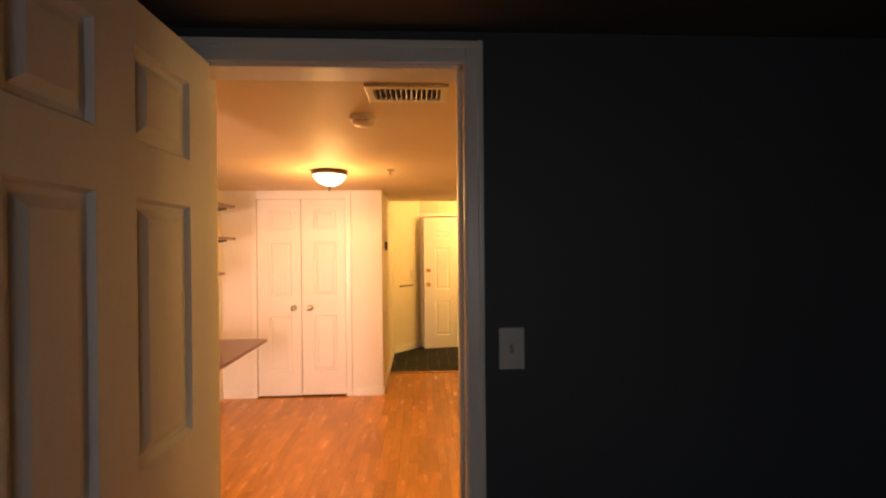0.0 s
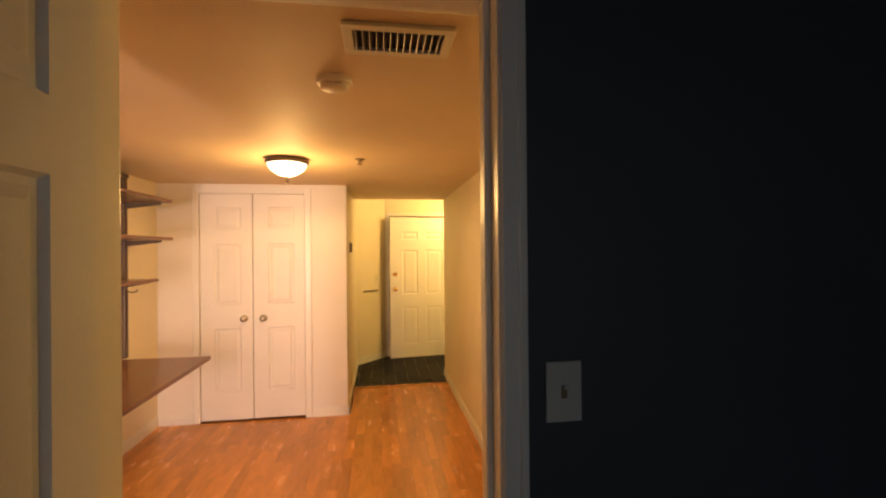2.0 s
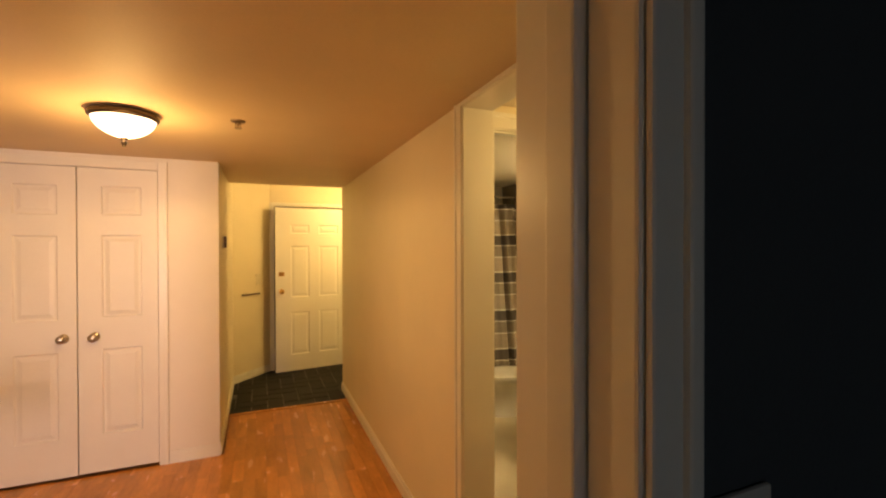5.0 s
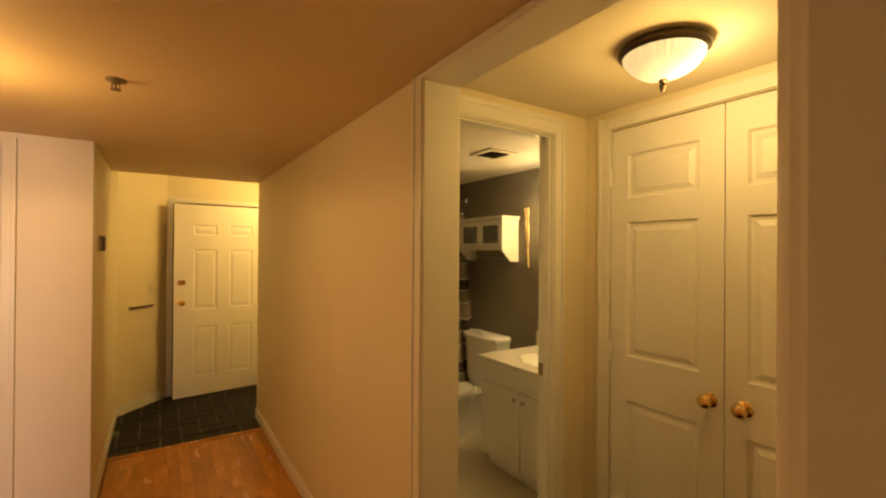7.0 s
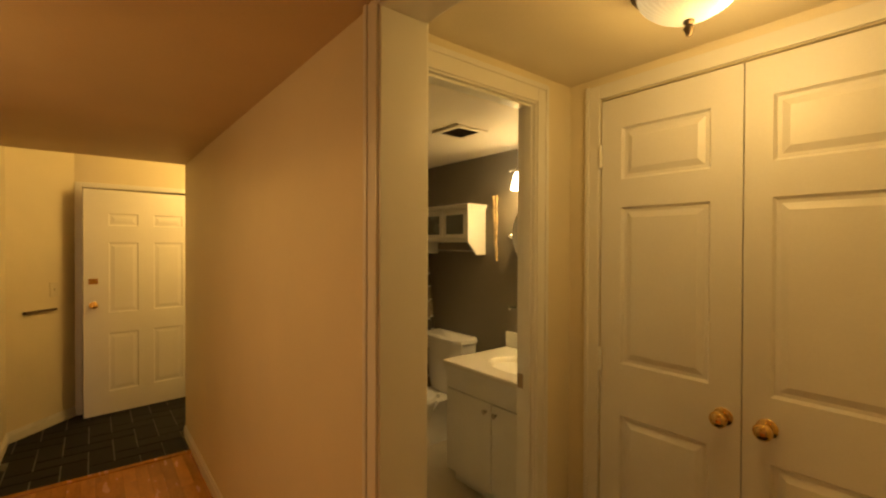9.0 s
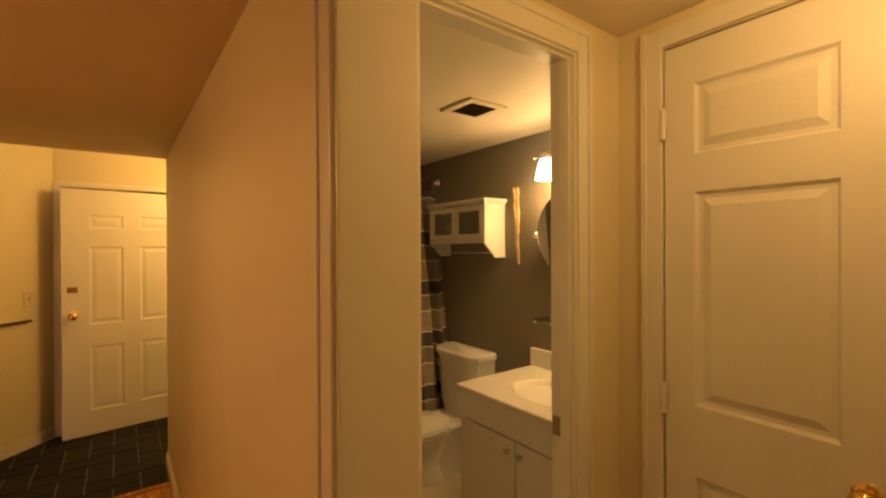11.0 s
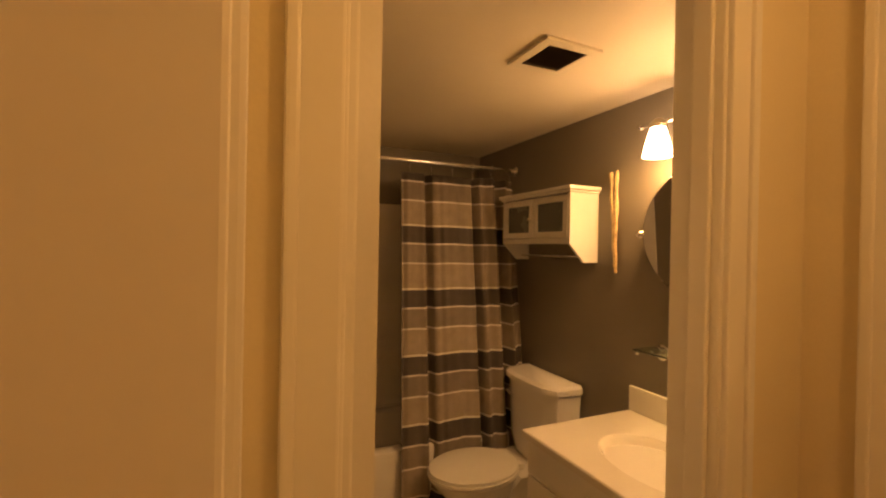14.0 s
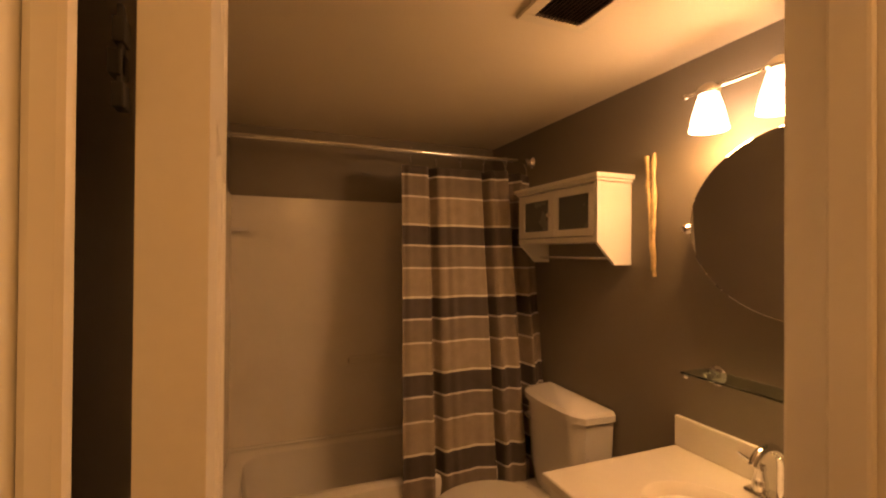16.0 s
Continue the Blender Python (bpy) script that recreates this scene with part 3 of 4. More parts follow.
# wall shelving: standards, shelves and a desk board
for yy in (4.11, 3.1):
    st = thing("shelf_upright", pose(XW, yy, 0), "dark steel slotted shelving upright on the wall", "shelf upright", "shelf uprights")
    boxes("channel", [(0.001, 0.026, -0.024, -0.006, 0.702, CZ - 0.01), (0.001, 0.026, 0.006, 0.024, 0.702, CZ - 0.01), (0.001, 0.012, -0.006, 0.006, 0.702, CZ - 0.01)], STEEL, st, 0.002)
    for z, L in ((1.855, 0.27), (1.575, 0.27), (1.272, 0.2), (0.67, 0.5)):
        bm = bmesh.new()
        pr = [(0.005, z - 0.05), (0.005, z - 0.002), (L, z - 0.002), (L, z - 0.016)]
        s0, s1 = [[bm.verts.new((x, y, zz)) for x, zz in pr] for y in (-0.004, 0.004)]
        bm.faces.new(s0)
        bm.faces.new(s1)
        for i in range(4):
            bm.faces.new((s0[i], s0[(i + 1) % 4], s1[(i + 1) % 4], s1[i]))
        finish("bracket", bm, STEEL, st)
for z, L, y1 in ((1.855, 0.345, 4.12), (1.575, 0.345, 4.12), (1.272, 0.29, 4.02)):
    tagged(boxes("wall_shelf", [(XW + 0.004, XW + L, 2.85, y1, z, z + 0.02)], WALNUT, bevel=0.003), "dark walnut wall shelf on metal brackets, empty", "shelf", "wall shelves")
tagged(boxes("desk_board", [(XW + 0.004, -1.302, 2.85, 4.09, 0.67, 0.698)], WALNUT, bevel=0.003), "dark walnut desk board on wall brackets, empty", "desk")
tagged(boxes("shelf_top_rail", [(XW + 0.001, XW + 0.03, 2.9, 4.15, CZ - 0.035, CZ - 0.008)], STEEL, bevel=0.002), "dark rail along the wall above the shelves", "rail")
tagged(tube("coat_hook", [(XW + 0.015, 4.135, 1.20), (XW + 0.05, 4.135, 1.185), (XW + 0.08, 4.135, 1.19), (XW + 0.09, 4.135, 1.205)], 0.004, STEEL), "small dark metal hook on the upright", "hook")

# light switch by the bedroom door
ls = thing("light_switch", pose(0.3265, 1.40, 1.202), "ivory plastic toggle switch plate", "light switch")
boxes("plate", [(-0.037, 0.037, -0.007, -0.0005, -0.06, 0.06)], ALMOND, ls, 0.003)
boxes("slot", [(-0.006, 0.006, -0.0085, -0.0065, -0.013, 0.013)], BRONZE, ls, 0.001)
boxes("toggle", [(-0.004, 0.004, -0.019, -0.006, -0.004, 0.004)], ALMOND, ls, 0.0015, pose(0, 0, 0.004, -25))
for z in (-0.03, 0.03):
    lathe("screw", [(0, 0), (0.003, 0), (0.002, 0.001), (0, 0.001)], ALMOND, ls, pose(0, -0.007, z, 90), 10)
# things on the entry walls
ang = math.degrees(math.atan2(6.725 - 6.33, 0.045 - XL))
def on_oblique(s, z):
    k = s / math.hypot(0.045 - XL, 6.725 - 6.33)
    return pose(XL + k * (0.045 - XL), 6.33 + k * (6.725 - 6.33), z, 0, 0, ang)
es = thing("entry_switch", on_oblique(0.36, 1.10), "ivory plastic double switch plate", "light switch")
boxes("plate", [(-0.035, 0.035, -0.007, -0.0005, -0.058, 0.058)], PLASTIC, es, 0.003)
boxes("toggle", [(-0.005, 0.005, -0.016, -0.006, -0.012, 0.012)], PLASTIC, es, 0.001)
kr = thing("key_rail", on_oblique(0.245, 0.94), "thin dark wooden key rail on the wall", "key rail")
boxes("rail", [(-0.125, 0.125, -0.022, -0.0005, -0.009, 0.009)], STEEL, kr, 0.002)
for i in range(4):
    boxes("peg", [(-0.003, 0.003, -0.03, -0.02, -0.012, -0.006)], NICKEL, kr, 0, pose(-0.09 + 0.06 * i, 0, 0))
th = thing("thermostat", pose(XL, 4.94, 1.513), "small dark thermostat on the hall wall", "thermostat")
boxes("base", [(0.0005, 0.012, -0.032, 0.032, -0.05, 0.05)], NICKEL, th, 0.003)
boxes("cover", [(0.012, 0.03, -0.028, 0.028, -0.045, 0.045)], STEEL, th, 0.004)

# ---- bathroom things ----
# tub and surround
tub = thing("bathtub", pose(0, 0, 0), "white enamelled alcove bathtub", "bathtub")
bm = bmesh.new()
x0, x1, y0, y1, zt = 0.852, XB - 0.004, 4.72, YT - 0.014, 0.39
rings = []
for ins, z in ((0, 0.002), (0, zt - 0.02), (0.006, zt - 0.006), (0.02, zt), (0.07, zt), (0.085, zt - 0.012), (0.12, 0.12), (0.19, 0.07)):
    ring = []
    rad = 0.02 if ins < 0.05 else 0.12
    for cx, cy, a0 in ((x1 - ins - rad, y1 - ins - rad, 0), (x0 + ins + rad, y1 - ins - rad, 90), (x0 + ins + rad, y0 + ins + rad, 180), (x1 - ins - rad, y0 + ins + rad, 270)):
        for k in range(7):
            a = radians(a0 + 15 * k)
            ring.append(bm.verts.new((cx + rad * math.cos(a), cy + rad * math.sin(a), z)))
    rings.append(ring)
for a, b in zip(rings, rings[1:]):
    for i in range(len(a)):
        bm.faces.new((a[i], a[(i + 1) % len(a)], b[(i + 1) % len(a)], b[i]))
bm.faces.new(rings[-1])
finish("basin", bm, PORCELAIN, tub, True)
boxes("caulk", [(0.853, XB - 0.005, YT - 0.03, YT - 0.0125, 0.376, 0.399)], PORCELAIN, tub, 0.004)
sr = thing("tub_surround", pose(0, 0, 0), "glossy white tub surround panels on the walls", "tub surround")
boxes("back_panel", [(0.852, XB - 0.002, YT - 0.012, YT - 0.001, 0.392, 1.745)], SURROUND, sr, 0.004)
boxes("end_panel", [(0.849, 0.860, 4.80, YT - 0.013, 0.392, 1.745)], SURROUND, sr, 0.003)
boxes("end_panel", [(XB - 0.012, XB - 0.001, 4.93, YT - 0.013, 0.392, 1.745)], SURROUND, sr, 0.003)
boxes("soap_ledge", [(1.48, 1.72, YT - 0.05, YT - 0.0125, 0.80, 0.83), (1.48, 1.72, YT - 0.05, YT - 0.042, 0.83, 0.845)], SURROUND, sr, 0.006)
tagged(boxes("soap_dish", [(0.862, 0.945, YT - 0.075, YT - 0.0125, 1.548, 1.562), (0.862, 0.945, YT - 0.075, YT - 0.068, 1.562, 1.572)], PORCELAIN, bevel=0.005), "small white soap ledge on the tub surround", "soap dish")

YR = 4.90
rod = thing("curtain_rod", pose(0, YR, 1.955), "chrome shower curtain rod between the walls", "curtain rod")
tube("rod", [(0.85, 0, 0), (XB - 0.001, 0, 0)], 0.0105, CHROME, rod)
for x, s in ((0.849, 90), (XB - 0.001, -90)):
    lathe("flange", [(0, 0), (0.03, 0), (0.03, 0.006), (0.018, 0.018), (0.016, 0.03), (0, 0.03)], CHROME, rod, pose(x, 0, 0, 0, s, 0))


def curtain():
    root = thing("shower_curtain", pose(0, YR, 0), "striped grey and beige fabric shower curtain, drawn aside", "shower curtain")
    top, bottom, P = 1.885, 0.10, 0.357
    # stripe edges below the top of a dark band, as shares of one repeat
    seq = ((0.0, 2), (0.265, 3), (0.29, 1), (0.575, 3), (0.60, 0), (0.97, 3))
    edges = []
    z0 = 1.578
    for k in range(-2, 6):
        for share, idx in seq:
            edges.append((z0 - (k + share) * P, idx))
    edges.sort(reverse=True)
    zs = sorted({round(z, 4) for z, _ in edges if bottom < z < top} | {round(bottom + (top - bottom) * i / 40, 4) for i in range(41)}, reverse=True)
    nx = 150
    xa, xb = 1.65, XB - 0.014
    bm = bmesh.new()
    grid = []
    for z in zs:
        row = []
        f = (top - z) / (top - bottom)
        for i in range(nx + 1):
            u = i / nx
            x = xa + (xb - xa) * u + 0.012 * math.sin(u * 23 + 2) - 0.05 * f * (1 - u) ** 2
            amp = 0.005 + 0.030 * min(1.0, max(0.0, (u - 0.55) / 0.2)) ** 1.5
            y = amp * (math.sin(u * 46 + 1.6 * math.sin(u * 9)) + 0.5 * math.sin(u * 83 + f * 1.5)) * (0.75 + 0.3 * f) - 0.25 * f
            y += 0.07 * math.exp(-((u - 0.22) / 0.02) ** 2) + 0.04 * math.exp(-((u - 0.62) / 0.02) ** 2) - 0.05 * math.exp(-((u - 0.72) / 0.05) ** 2) + 0.05 * math.exp(-((u - 0.80) / 0.025) ** 2)
            row.append(bm.verts.new((x, y, z + 0.006 * math.sin(u * 19) * f)))
        grid.append(row)
    for j in range(len(zs) - 1):
        mid = (zs[j] + zs[j + 1]) / 2
        idx = next(i for z, i in reversed(edges) if z > mid)
        if mid > 1.82:
            idx = 3 if 1.835 < mid < 1.85 else 2 if mid > 1.85 else 1
        for i in range(nx):
            bm.faces.new((grid[j][i], grid[j][i + 1], grid[j + 1][i + 1], grid[j + 1][i])).material_index = idx
    cl = finish("cloth", bm, [CLOTH_LIGHT, CLOTH_MID, CLOTH_DARK, CLOTH_LINE], root, True)
    mod = cl.modifiers.new("thickness", "SOLIDIFY")
    mod.thickness = 0.0015
    for i in range(6):
        x = 1.71 + i * 0.135
        pts = [(x + 0.001 * math.sin(a), 0.02 * math.sin(a), 1.945 + 0.028 * math.cos(a)) for a in (2 * math.pi * k / 16 for k in range(17))]
        tube("ring", pts, 0.0022, CHROME, root, 6)
        tube("ring_hook", [(x, 0, 1.918), (x, -0.004, 1.895), (x, 0, 1.872)], 0.002, CHROME, root, 6)


curtain()


def rounded_outline(w0, w1, d, n=10, bulge=0.02):
    """Tank plan: straight back, bowed front."""
    pts = [(0, -w0 / 2), (0, w0 / 2)]
    for i in range(n + 1):
        u = i / n
        y = w1 / 2 - w1 * u
        pts.append((-d - bulge * math.sin(math.pi * u) + 0.03 * (2 * u - 1) ** 8, y))
    return pts


def toilet(m):
    root = thing("toilet", m, "white porcelain toilet with closed lid", "toilet")

    def loft(name, sections, mat):
        bm = bmesh.new()
        rr = [[bm.verts.new((x, y, z)) for x, y in pts] for z, pts in sections]
        for a, b in zip(rr, rr[1:]):
            for i in range(len(a)):
                bm.faces.new((a[i], a[(i + 1) % len(a)], b[(i + 1) % len(a)], b[i]))
        bm.faces.new(rr[0])
        bm.faces.new(rr[-1])
        return finish(name, bm, mat, root, True)

    def oval(cx, rx, ry, n=28, egg=0.12):
        return [(cx + rx * math.cos(a) * (1 + (egg if math.cos(a) < 0 else 0)), ry * math.sin(a)) for a in (2 * math.pi * i / n for i in range(n))]

    loft("tank", [(0.336, rounded_outline(0.39, 0.36, 0.14)), (0.43, rounded_outline(0.42, 0.40, 0.155)), (0.73, rounded_outline(0.45, 0.43, 0.165))], PORCELAIN)
    loft("tank_lid", [(0.731, rounded_outline(0.46, 0.445, 0.17)), (0.736, rounded_outline(0.475, 0.46, 0.18)), (0.762, rounded_outline(0.475, 0.46, 0.18)), (0.777, rounded_outline(0.45, 0.43, 0.165))], PORCELAIN)
    loft("bowl", [(0, oval(-0.42, 0.20, 0.105)), (0.0423, oval(-0.42, 0.19, 0.10)), (0.1354, oval(-0.42, 0.16, 0.095)), (0.2115, oval(-0.43, 0.17, 0.12)), (0.2792, oval(-0.46, 0.205, 0.165)), (0.3257, oval(-0.47, 0.225, 0.18)), (0.3342, oval(-0.47, 0.22, 0.176))], PORCELAIN)
    loft("deck", [(0.001, [(-0.06, -0.09), (-0.06, 0.09), (-0.38, 0.09), (-0.38, -0.09)]), (0.20, [(-0.05, -0.09), (-0.05, 0.09), (-0.36, 0.09), (-0.36, -0.09)]), (0.335, [(-0.02, -0.16), (-0.02, 0.16), (-0.30, 0.16), (-0.30, -0.16)])], PORCELAIN)
    loft("seat", [(0.3359, oval(-0.47, 0.222, 0.182)), (0.3401, oval(-0.47, 0.23, 0.188)), (0.3486, oval(-0.47, 0.23, 0.188)), (0.3519, oval(-0.47, 0.225, 0.184))], CABWHITE)
    loft("lid", [(0.3536, oval(-0.47, 0.218, 0.178)), (0.3570, oval(-0.47, 0.226, 0.185)), (0.3655, oval(-0.47, 0.224, 0.183)), (0.3722, oval(-0.47, 0.20, 0.16)), (0.3740, oval(-0.47, 0.1, 0.08))], CABWHITE)
    for yy in (-0.07, 0.07):
        boxes("hinge_block", [(-0.27, -0.24, yy - 0.02, yy + 0.02, 0.336, 0.366)], CABWHITE, root, 0.004)
    tube("flush_lever", [(-0.165, 0.16, 0.665), (-0.195, 0.16, 0.665), (-0.2, 0.12, 0.66), (-0.2, 0.09, 0.657)], 0.006, CHROME, root, 8)
    return root


toilet(pose(XB - 0.012, 4.485, 0))


def vanity():
    x0, x1, y0, y1 = 1.868, XB - 0.003, 3.09, 3.95
    root = thing("vanity", pose(0, 0, 0), "white vanity with cultured marble top and sink", "vanity")
    boxes("body", [(x0 + 0.02, x1, y0, y1 - 0.012, 0.09, 0.735), (x0 + 0.075, x1, y0, y1 - 0.012, 0.001, 0.09)], CABWHITE, root)
    boxes("apron", [(x0 + 0.002, x0 + 0.0195, y0, y1 - 0.012, 0.60, 0.732)], CABWHITE, root, 0.002)
    for ya, yb, kn in ((3.555, y1 - 0.014, 3.59), (3.13, 3.549, 3.515)):
        d = boxes("door", [(x0 + 0.002, x0 + 0.0195, ya, yb, 0.1, 0.593)], CABWHITE, root, 0.002)
        tagged(lathe("knob", [(0, 0), (0.006, 0), (0.005, 0.012), (0.013, 0.018), (0.014, 0.024), (0.008, 0.029), (0, 0.03)], NICKEL, d, pose(x0 + 0.002, kn, 0.545, 0, -90, 0), 16), "round nickel knob")
    # top with an oval basin sunk in it
    bm = bmesh.new()
    cx, cy, n = (x0 + x1) / 2 - 0.02, 3.535, 48
    tx0, ty1, zt = x0 - 0.02, y1, 0.765
    outer, orim = [], []
    for i in range(n):
        a = 2 * math.pi * i / n
        c, s = math.cos(a), math.sin(a)
        kx = ((x1 - cx) if c > 0 else (cx - tx0)) / max(abs(c), 1e-6)
        ky = ((ty1 - cy) if s > 0 else (cy - y0)) / max(abs(s), 1e-6)
        k = min(kx, ky)
        outer.append((cx + k * c, cy + k * s))
    corners = [(tx0, y0), (tx0, ty1), (x1, y0), (x1, ty1)]
    for q in corners:
        j = min(range(n), key=lambda i: (outer[i][0] - q[0]) ** 2 + (outer[i][1] - q[1]) ** 2)
        outer[j] = q
    prof = [(1.0, 0.0), (0.97, -0.006), (0.93, -0.02), (0.82, -0.065), (0.6, -0.105), (0.3, -0.125), (0.06, -0.13)]
    rr = [[bm.verts.new((x, y, 0.737)) for x, y in outer], [bm.verts.new((x, y, zt - 0.004)) for x, y in outer], [bm.verts.new((x + (0.004 if x < cx else 0), y - (0.004 if y > cy else 0), zt)) for x, y in outer]]
    for k, dz in prof:
        rr.append([bm.verts.new((cx + 0.17 * k * math.cos(2 * math.pi * i / n), cy + 0.245 * k * math.sin(2 * math.pi * i / n), zt + dz)) for i in range(n)])
    for a, b in zip(rr, rr[1:]):
        for i in range(n):
            bm.faces.new((a[i], a[(i + 1) % n], b[(i + 1) % n], b[i]))
    bm.faces.new(rr[-1])
    tagged(finish("countertop", bm, MARBLE, root, True), "cream cultured marble top with oval basin")
    boxes("backsplash", [(x1 - 0.02, x1, y0, y1, 0.765, 0.872)], MARBLE, root, 0.005)
    lathe("drain", [(0, 0), (0.022, 0), (0.02, 0.003), (0, 0.003)], CHROME, root, pose(cx, cy, 0.637))
    # faucet
    fx = x1 - 0.07
    f = thing("faucet", pose(fx, cy + 0.03, 0.7655) @ Matrix.Diagonal((1.2, 1.1, 1.25, 1)), "chrome two-handle gooseneck faucet", "faucet")
    boxes("base", [(-0.026, 0.026, -0.08, 0.08, 0, 0.012)], CHROME, f, 0.006)
    pts = [(0, 0, 0.01), (0, 0, 0.05)] + [(-0.05 + 0.05 * math.cos(a), 0, 0.085 + 0.045 * math.sin(a)) for a in (radians(v) for v in range(0, 171, 18))]
    tube("spout", pts, 0.011, CHROME, f, 14)
    for s in (-1, 1):
        lathe("handle_base", [(0, 0), (0.02, 0), (0.017, 0.02), (0.012, 0.04), (0.015, 0.048), (0.012, 0.056), (0, 0.058)], CHROME, f, pose(0, s * 0.052, 0.012))
        tube("lever", [(0, s * 0.052, 0.064), (-0.01, s * 0.075, 0.07), (-0.015, s * 0.10, 0.08)], 0.005, CHROME, f, 8, [0.006, 0.005, 0.0035])


vanity()


def wall_cabinet():
    xb, d, ya, yb = XB - 0.001, 0.175, 4.175, 4.76
    xf = xb - d
    root = thing("wall_cabinet", pose(0, 0, 0), "white bathroom wall cabinet with frosted glass doors", "wall cabinet")
    z0, z1, zs = 1.492, 1.735, 1.40
    for y in (ya, yb - 0.016):
        bm = bmesh.new()
        pr = [(xb, zs), (xb, z1), (xf, z1), (xf, z0), (xb - 0.085, zs)]
        s0, s1 = [[bm.verts.new((x, yy, z)) for x, z in pr] for yy in (y, y + 0.016)]
        bm.faces.new(s0)
        bm.faces.new(s1)
        for i in range(5):
            bm.faces.new((s0[i], s0[(i + 1) % 5], s1[(i + 1) % 5], s1[i]))
        finish("side_panel", bm, CABWHITE, root)
    boxes("carcass", [(xf + 0.02, xb, ya + 0.0165, yb - 0.0165, z0, z0 + 0.016), (xf + 0.02, xb, ya + 0.0165, yb - 0.0165, z1 - 0.016, z1), (xb - 0.008, xb, ya + 0.0165, yb - 0.0165, z0 + 0.016, z1 - 0.016)], CABWHITE, root)
    boxes("crown", [(xf - 0.01, xb, ya - 0.01, yb + 0.01, z1 + 0.0005, z1 + 0.012), (xf - 0.02, xb, ya - 0.02, yb + 0.02, z1 + 0.0125, z1 + 0.032)], CABWHITE, root, 0.004)
    boxes("bottom_rail", [(xf, xf + 0.018, ya + 0.0165, yb - 0.0165, z0, z0 + 0.022)], CABWHITE, root, 0.002)
    tube("towel_bar", [(xb - 0.05, ya + 0.016, zs + 0.025), (xb - 0.05, yb - 0.016, zs + 0.025)], 0.007, CHROME, root)
    mid = (ya + yb) / 2
    for p, q, kn in ((ya + 0.018, mid - 0.002, mid - 0.02), (mid + 0.002, yb - 0.018, mid + 0.02)):
        za, zb = z0 + 0.026, z1 - 0.008
        dr = boxes("door", [(xf - 0.001, xf + 0.016, p, q, za, za + 0.032), (xf - 0.001, xf + 0.016, p, q, zb - 0.032, zb), (xf - 0.001, xf + 0.016, p, p + 0.034, za + 0.032, zb - 0.032), (xf - 0.001, xf + 0.016, q - 0.034, q, za + 0.032, zb - 0.032)], CABWHITE, root, 0.002)
        tagged(boxes("pane", [(xf + 0.006, xf + 0.010, p + 0.034, q - 0.034, za + 0.032, zb - 0.032)], FROST, dr), "frosted grey glass pane")
    lathe("knob", [(0, 0), (0.005, 0), (0.004, 0.01), (0.009, 0.014), (0.009, 0.019), (0, 0.022)], NICKEL, root, pose(xf - 0.001, mid + 0.016, 1.62, 0, -90, 0), 14)


wall_cabinet()


def birch_stick(y, z0, z1, lean, seed):
    rnd = random.Random(seed)
    n = 12
    pts = [(XB - 0.016 + rnd.uniform(-0.002, 0.002), y + lean * i / n + rnd.uniform(-0.003, 0.003), z1 + (z0 - z1) * i / n) for i in range(n + 1)]
    ob = tube("birch_stick", pts, 0.008, BIRCH, None, 10, [0.0085 + rnd.uniform(-0.0018, 0.0022) for _ in range(n + 1)])
    return tagged(ob, "peeled birch stick hung upright on the wall", "wall decoration", "birch sticks")


birch_stick(4.082, 1.36, 1.825, -0.035, 3)
birch_stick(4.048, 1.385, 1.83, 0.005, 5)

# pivot mirror
mi = thing("oval_mirror", pose(XB - 0.055, 3.52, 1.53, 0, -3, 3.0), "frameless oval wall mirror on chrome pivots", "mirror")
bm = bmesh.new()
n = 96
rr = []
for k, dx in ((1.0, 0.004), (1.0, 0.0), (0.99, -0.0008)):
    rr.append([bm.verts.new((dx, 0.33 * (1 if k == 1 else k) * math.cos(2 * math.pi * i / n), 0.275 * (1 if k == 1 else k) * math.sin(2 * math.pi * i / n))) for i in range(n)])
for a, b in zip(rr, rr[1:]):
    for i in range(n):
        bm.faces.new((a[i], a[(i + 1) % n], b[(i + 1) % n], b[i]))
bm.faces.new(rr[0])
bm.faces.new(rr[-1])
finish("mirror_glass", bm, MIRROR, mi)
for s in (-1, 1):
    lathe("pivot", [(0, 0), (0.022, 0), (0.022, 0.006), (0.010, 0.012), (0.009, 0.042), (0.016, 0.046), (0.018, 0.056), (0.010, 0.066), (0, 0.068)], CHROME, mi, pose(0.053, s * 0.342, 0, 0, -90, 0), 18)

# glass shelf
gs = thing("glass_shelf", pose(XB, 0, 1.060), "greenish glass shelf on chrome posts", "glass shelf")
bm = bmesh.new()
add_box(bm, -0.135, -0.018, 3.21, 3.832, 0, 0.007, 0, 0.0015)
finish("pane", bm, GLASSSHELF, gs).visible_shadow = False
for yy in (3.80, 3.31):
    lathe("rosette", [(0, 0), (0.033, 0), (0.033, 0.006), (0.018, 0.016), (0, 0.016)], CHROME, gs, pose(-0.001, yy, -0.012, 0, -90, 0), 20)
    tube("post", [(-0.014, yy, -0.012), (-0.06, yy, -0.012), (-0.066, yy, -0.001)], 0.008, CHROME, gs, 10)
    lathe("clip_ball", [(0, 0), (0.008, 0.003), (0.010, 0.010), (0.006, 0.017), (0, 0.019)], CHROME, gs, pose(-0.11, yy + 0.03, -0.02), 14)

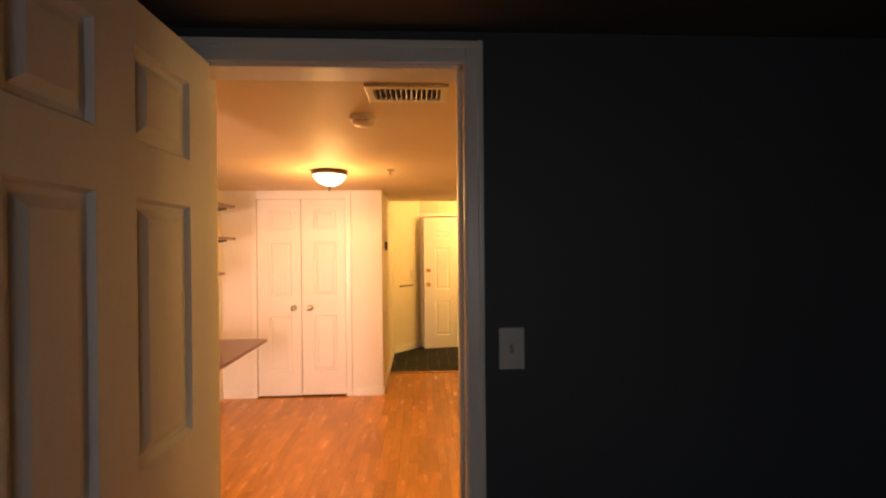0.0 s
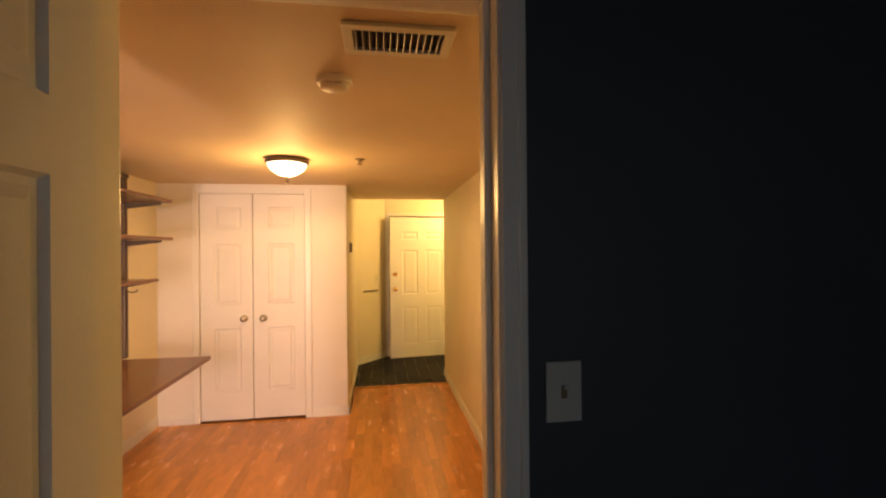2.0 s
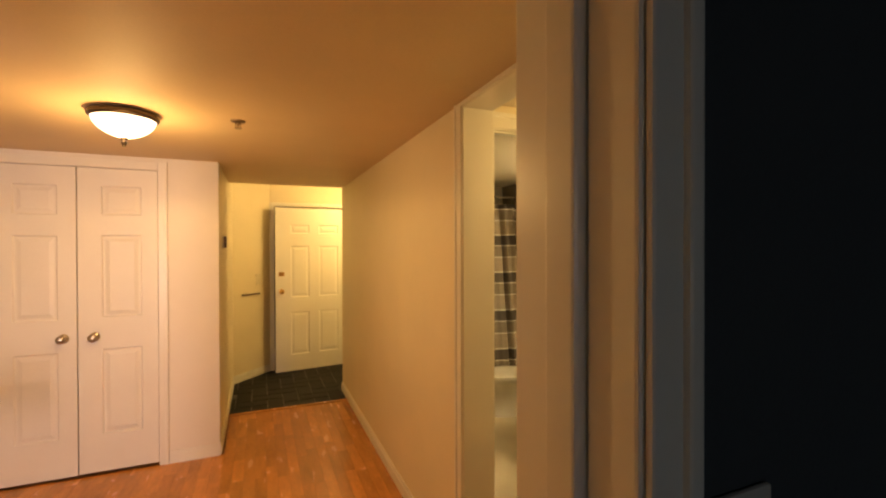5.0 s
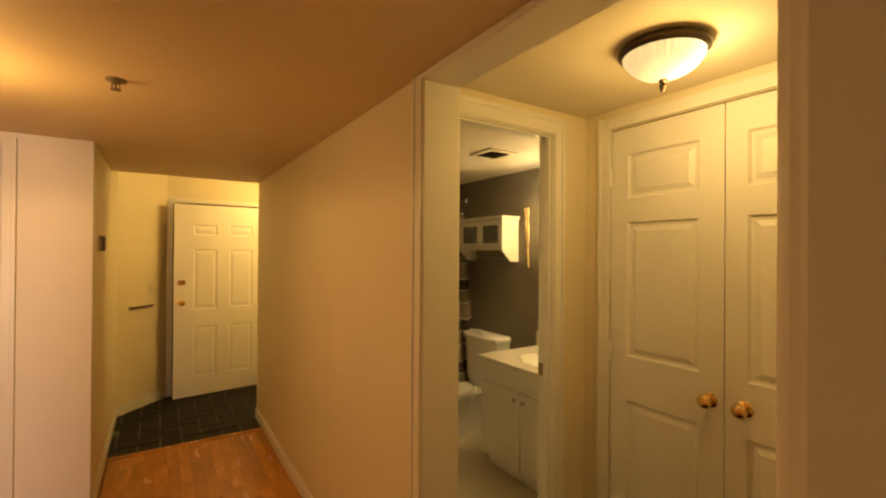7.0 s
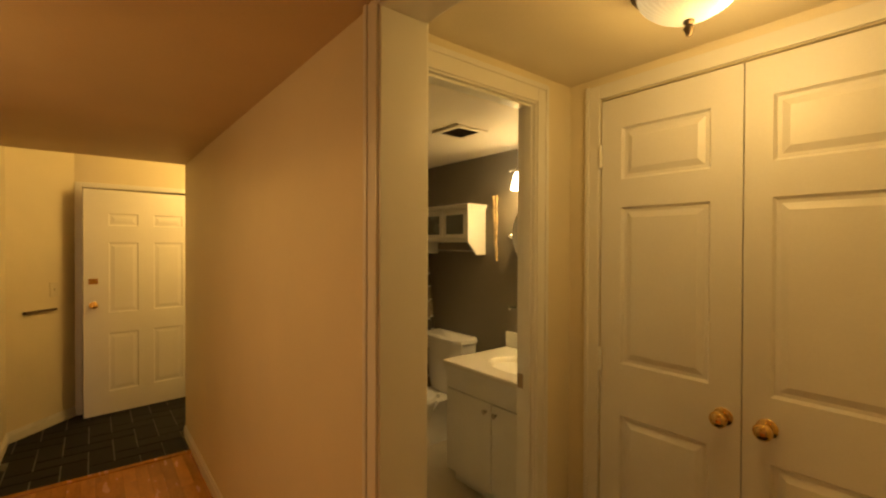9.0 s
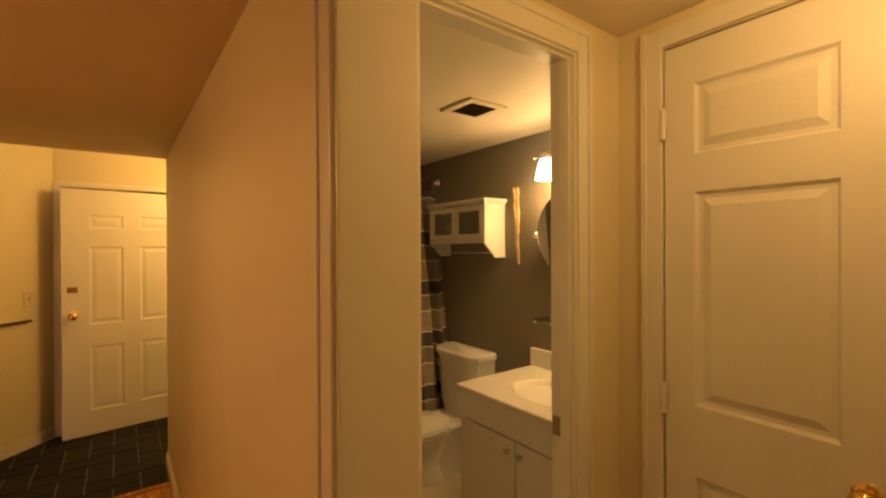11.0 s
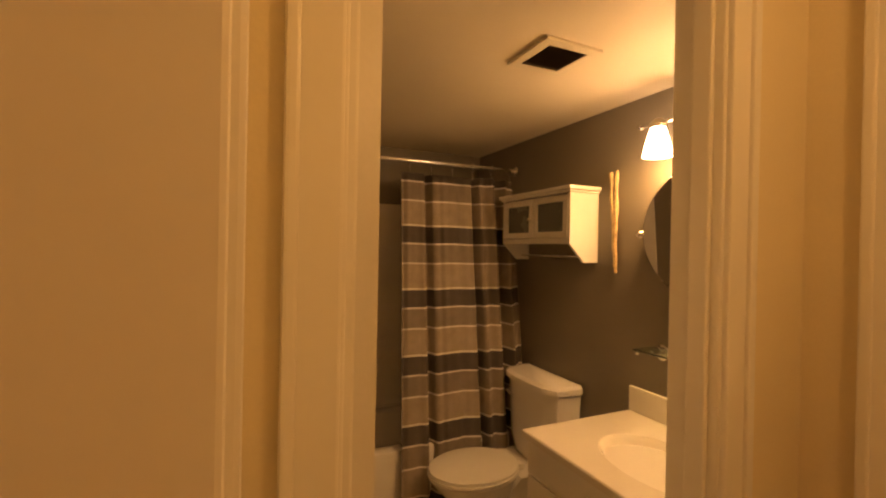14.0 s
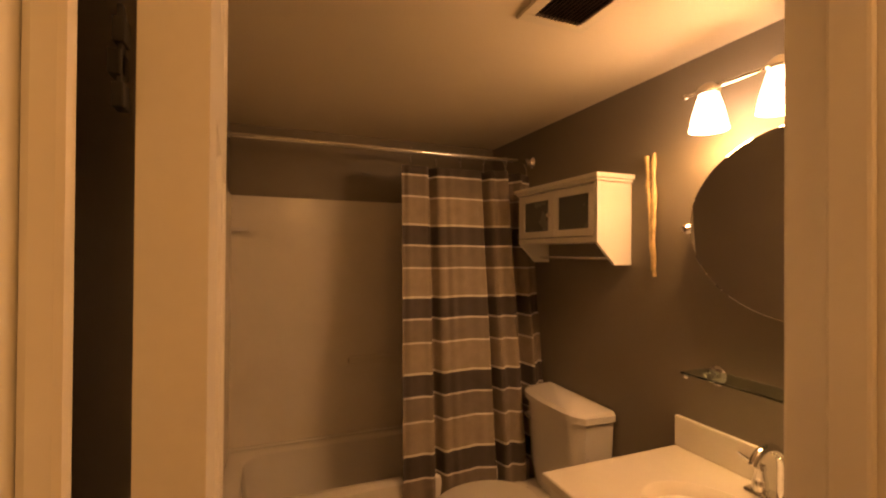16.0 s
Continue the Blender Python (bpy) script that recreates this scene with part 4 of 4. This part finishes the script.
# vanity light bar
vl = thing("vanity_light", pose(XB, 3.545, 1.962), "chrome bar light with three lit tulip shades", "wall light")
boxes("backplate", [(-0.018, -0.001, -0.06, 0.06, -0.035, 0.035)], CHROME, vl, 0.006)
tube("bar", [(-0.105, -0.29, 0.0), (-0.105, 0.29, 0.0)], 0.007, CHROME, vl, 10)
for s in (-1, 1):
    tube("bar_arm", [(-0.016, s * 0.03, 0), (-0.10, s * 0.03, 0)], 0.006, CHROME, vl, 8)
    lathe("bar_end", [(0, 0), (0.011, 0.002), (0.012, 0.01), (0.007, 0.018), (0, 0.02)], CHROME, vl, pose(-0.105, s * 0.285, 0, -90 * s), 14)
for yy in (-0.205, 0, 0.205):
    lathe("holder", [(0, 0.016), (0.014, 0.014), (0.03, 0.0), (0.034, -0.012), (0.028, -0.02), (0, -0.02)], NICKEL, vl, pose(-0.115, yy, 0), 20)
    bm = bmesh.new()
    prof = [(0.026, -0.018), (0.034, -0.04), (0.045, -0.08), (0.052, -0.115), (0.055, -0.132), (0.052, -0.132), (0.042, -0.08), (0.03, -0.035), (0.02, -0.022)]
    rr = [[bm.verts.new((r * math.cos(2 * math.pi * i / 24), r * math.sin(2 * math.pi * i / 24), z)) for i in range(24)] for r, z in prof]
    for a, b in zip(rr, rr[1:]):
        for i in range(24):
            bm.faces.new((a[i], a[(i + 1) % 24], b[(i + 1) % 24], b[i]))
    tagged(finish("shade", bm, TULIP, vl, True, pose(-0.115, yy, 0)), "lit white glass tulip shade")

# ---- floor pieces ----


def piece(bm_w, bm_l, h, bevel):
    bm = bmesh.new()
    x, y = bm_w / 2, bm_l / 2
    lo = [bm.verts.new(p) for p in ((-x, -y, 0), (x, -y, 0), (x, y, 0), (-x, y, 0))]
    mid = [bm.verts.new((v.co.x, v.co.y, h - bevel)) for v in lo]
    hi = [bm.verts.new((v.co.x * (1 - bevel / x), v.co.y * (1 - bevel / y), h)) for v in lo]
    for a, b in ((lo, mid), (mid, hi)):
        for i in range(4):
            bm.faces.new((a[i], a[(i + 1) % 4], b[(i + 1) % 4], b[i]))
    bm.faces.new(hi)
    bmesh.ops.recalc_face_normals(bm, faces=bm.faces)
    return bm


cache = {}


def lay(name, parent, mat, x0, x1, y0, y1, z, h, bevel):
    w, l = round(x1 - x0, 5), round(y1 - y0, 5)
    key = (name, w, l)
    if key not in cache:
        bm = piece(w, l, h, bevel)
        me = bpy.data.meshes.new(name)
        bm.to_mesh(me)
        bm.free()
        me.materials.append(mat)
        cache[key] = me
    ob = new(name, cache[key])
    ob.parent = parent
    ob.location = ((x0 + x1) / 2, (y0 + y1) / 2, z)


# laminate strips along the hall
W, L = 0.068, 0.40
col, x = 0, XR
while x > XW + 0.01:
    xa = max(x - W, XW + 0.002)
    far = 5.36 if xa >= XL - 0.02 else YC - 0.002
    y = 1.40 - random.random() * L
    while y < far:
        ln = L * random.choice((0.75, 1.0, 1.25))
        a, b = max(y, 1.40), min(y + ln, far)
        if b - a > 0.03:
            lay("plank", room_floor, WOOD, xa + 0.0002, x - 0.0002, a + 0.0002, b - 0.0002, -0.006, 0.006, 0.0004)
        y += ln
    x -= W

# slate tiles in herringbone, two squares to a tile
TW = 0.14
for a in range(0, 16):
    for b in range(-1, 12):
        k = (a - b) % 4
        if k not in (0, 3):
            continue
        xa, ya = XL - 0.09 + a * TW, 5.405 + b * TW
        xb, yb = xa + TW * (2 if k == 0 else 1), ya + TW * (1 if k == 0 else 2)
        ya, yb, xb = max(ya, 5.405), min(yb, 6.9), min(xb, 1.74)
        if yb - ya > 0.03 and xb - xa > 0.03:
            lay("tile", entry_floor, SLATE, xa + 0.004, xb - 0.004, ya + 0.004, yb - 0.004, -0.004, 0.0055, 0.0015)
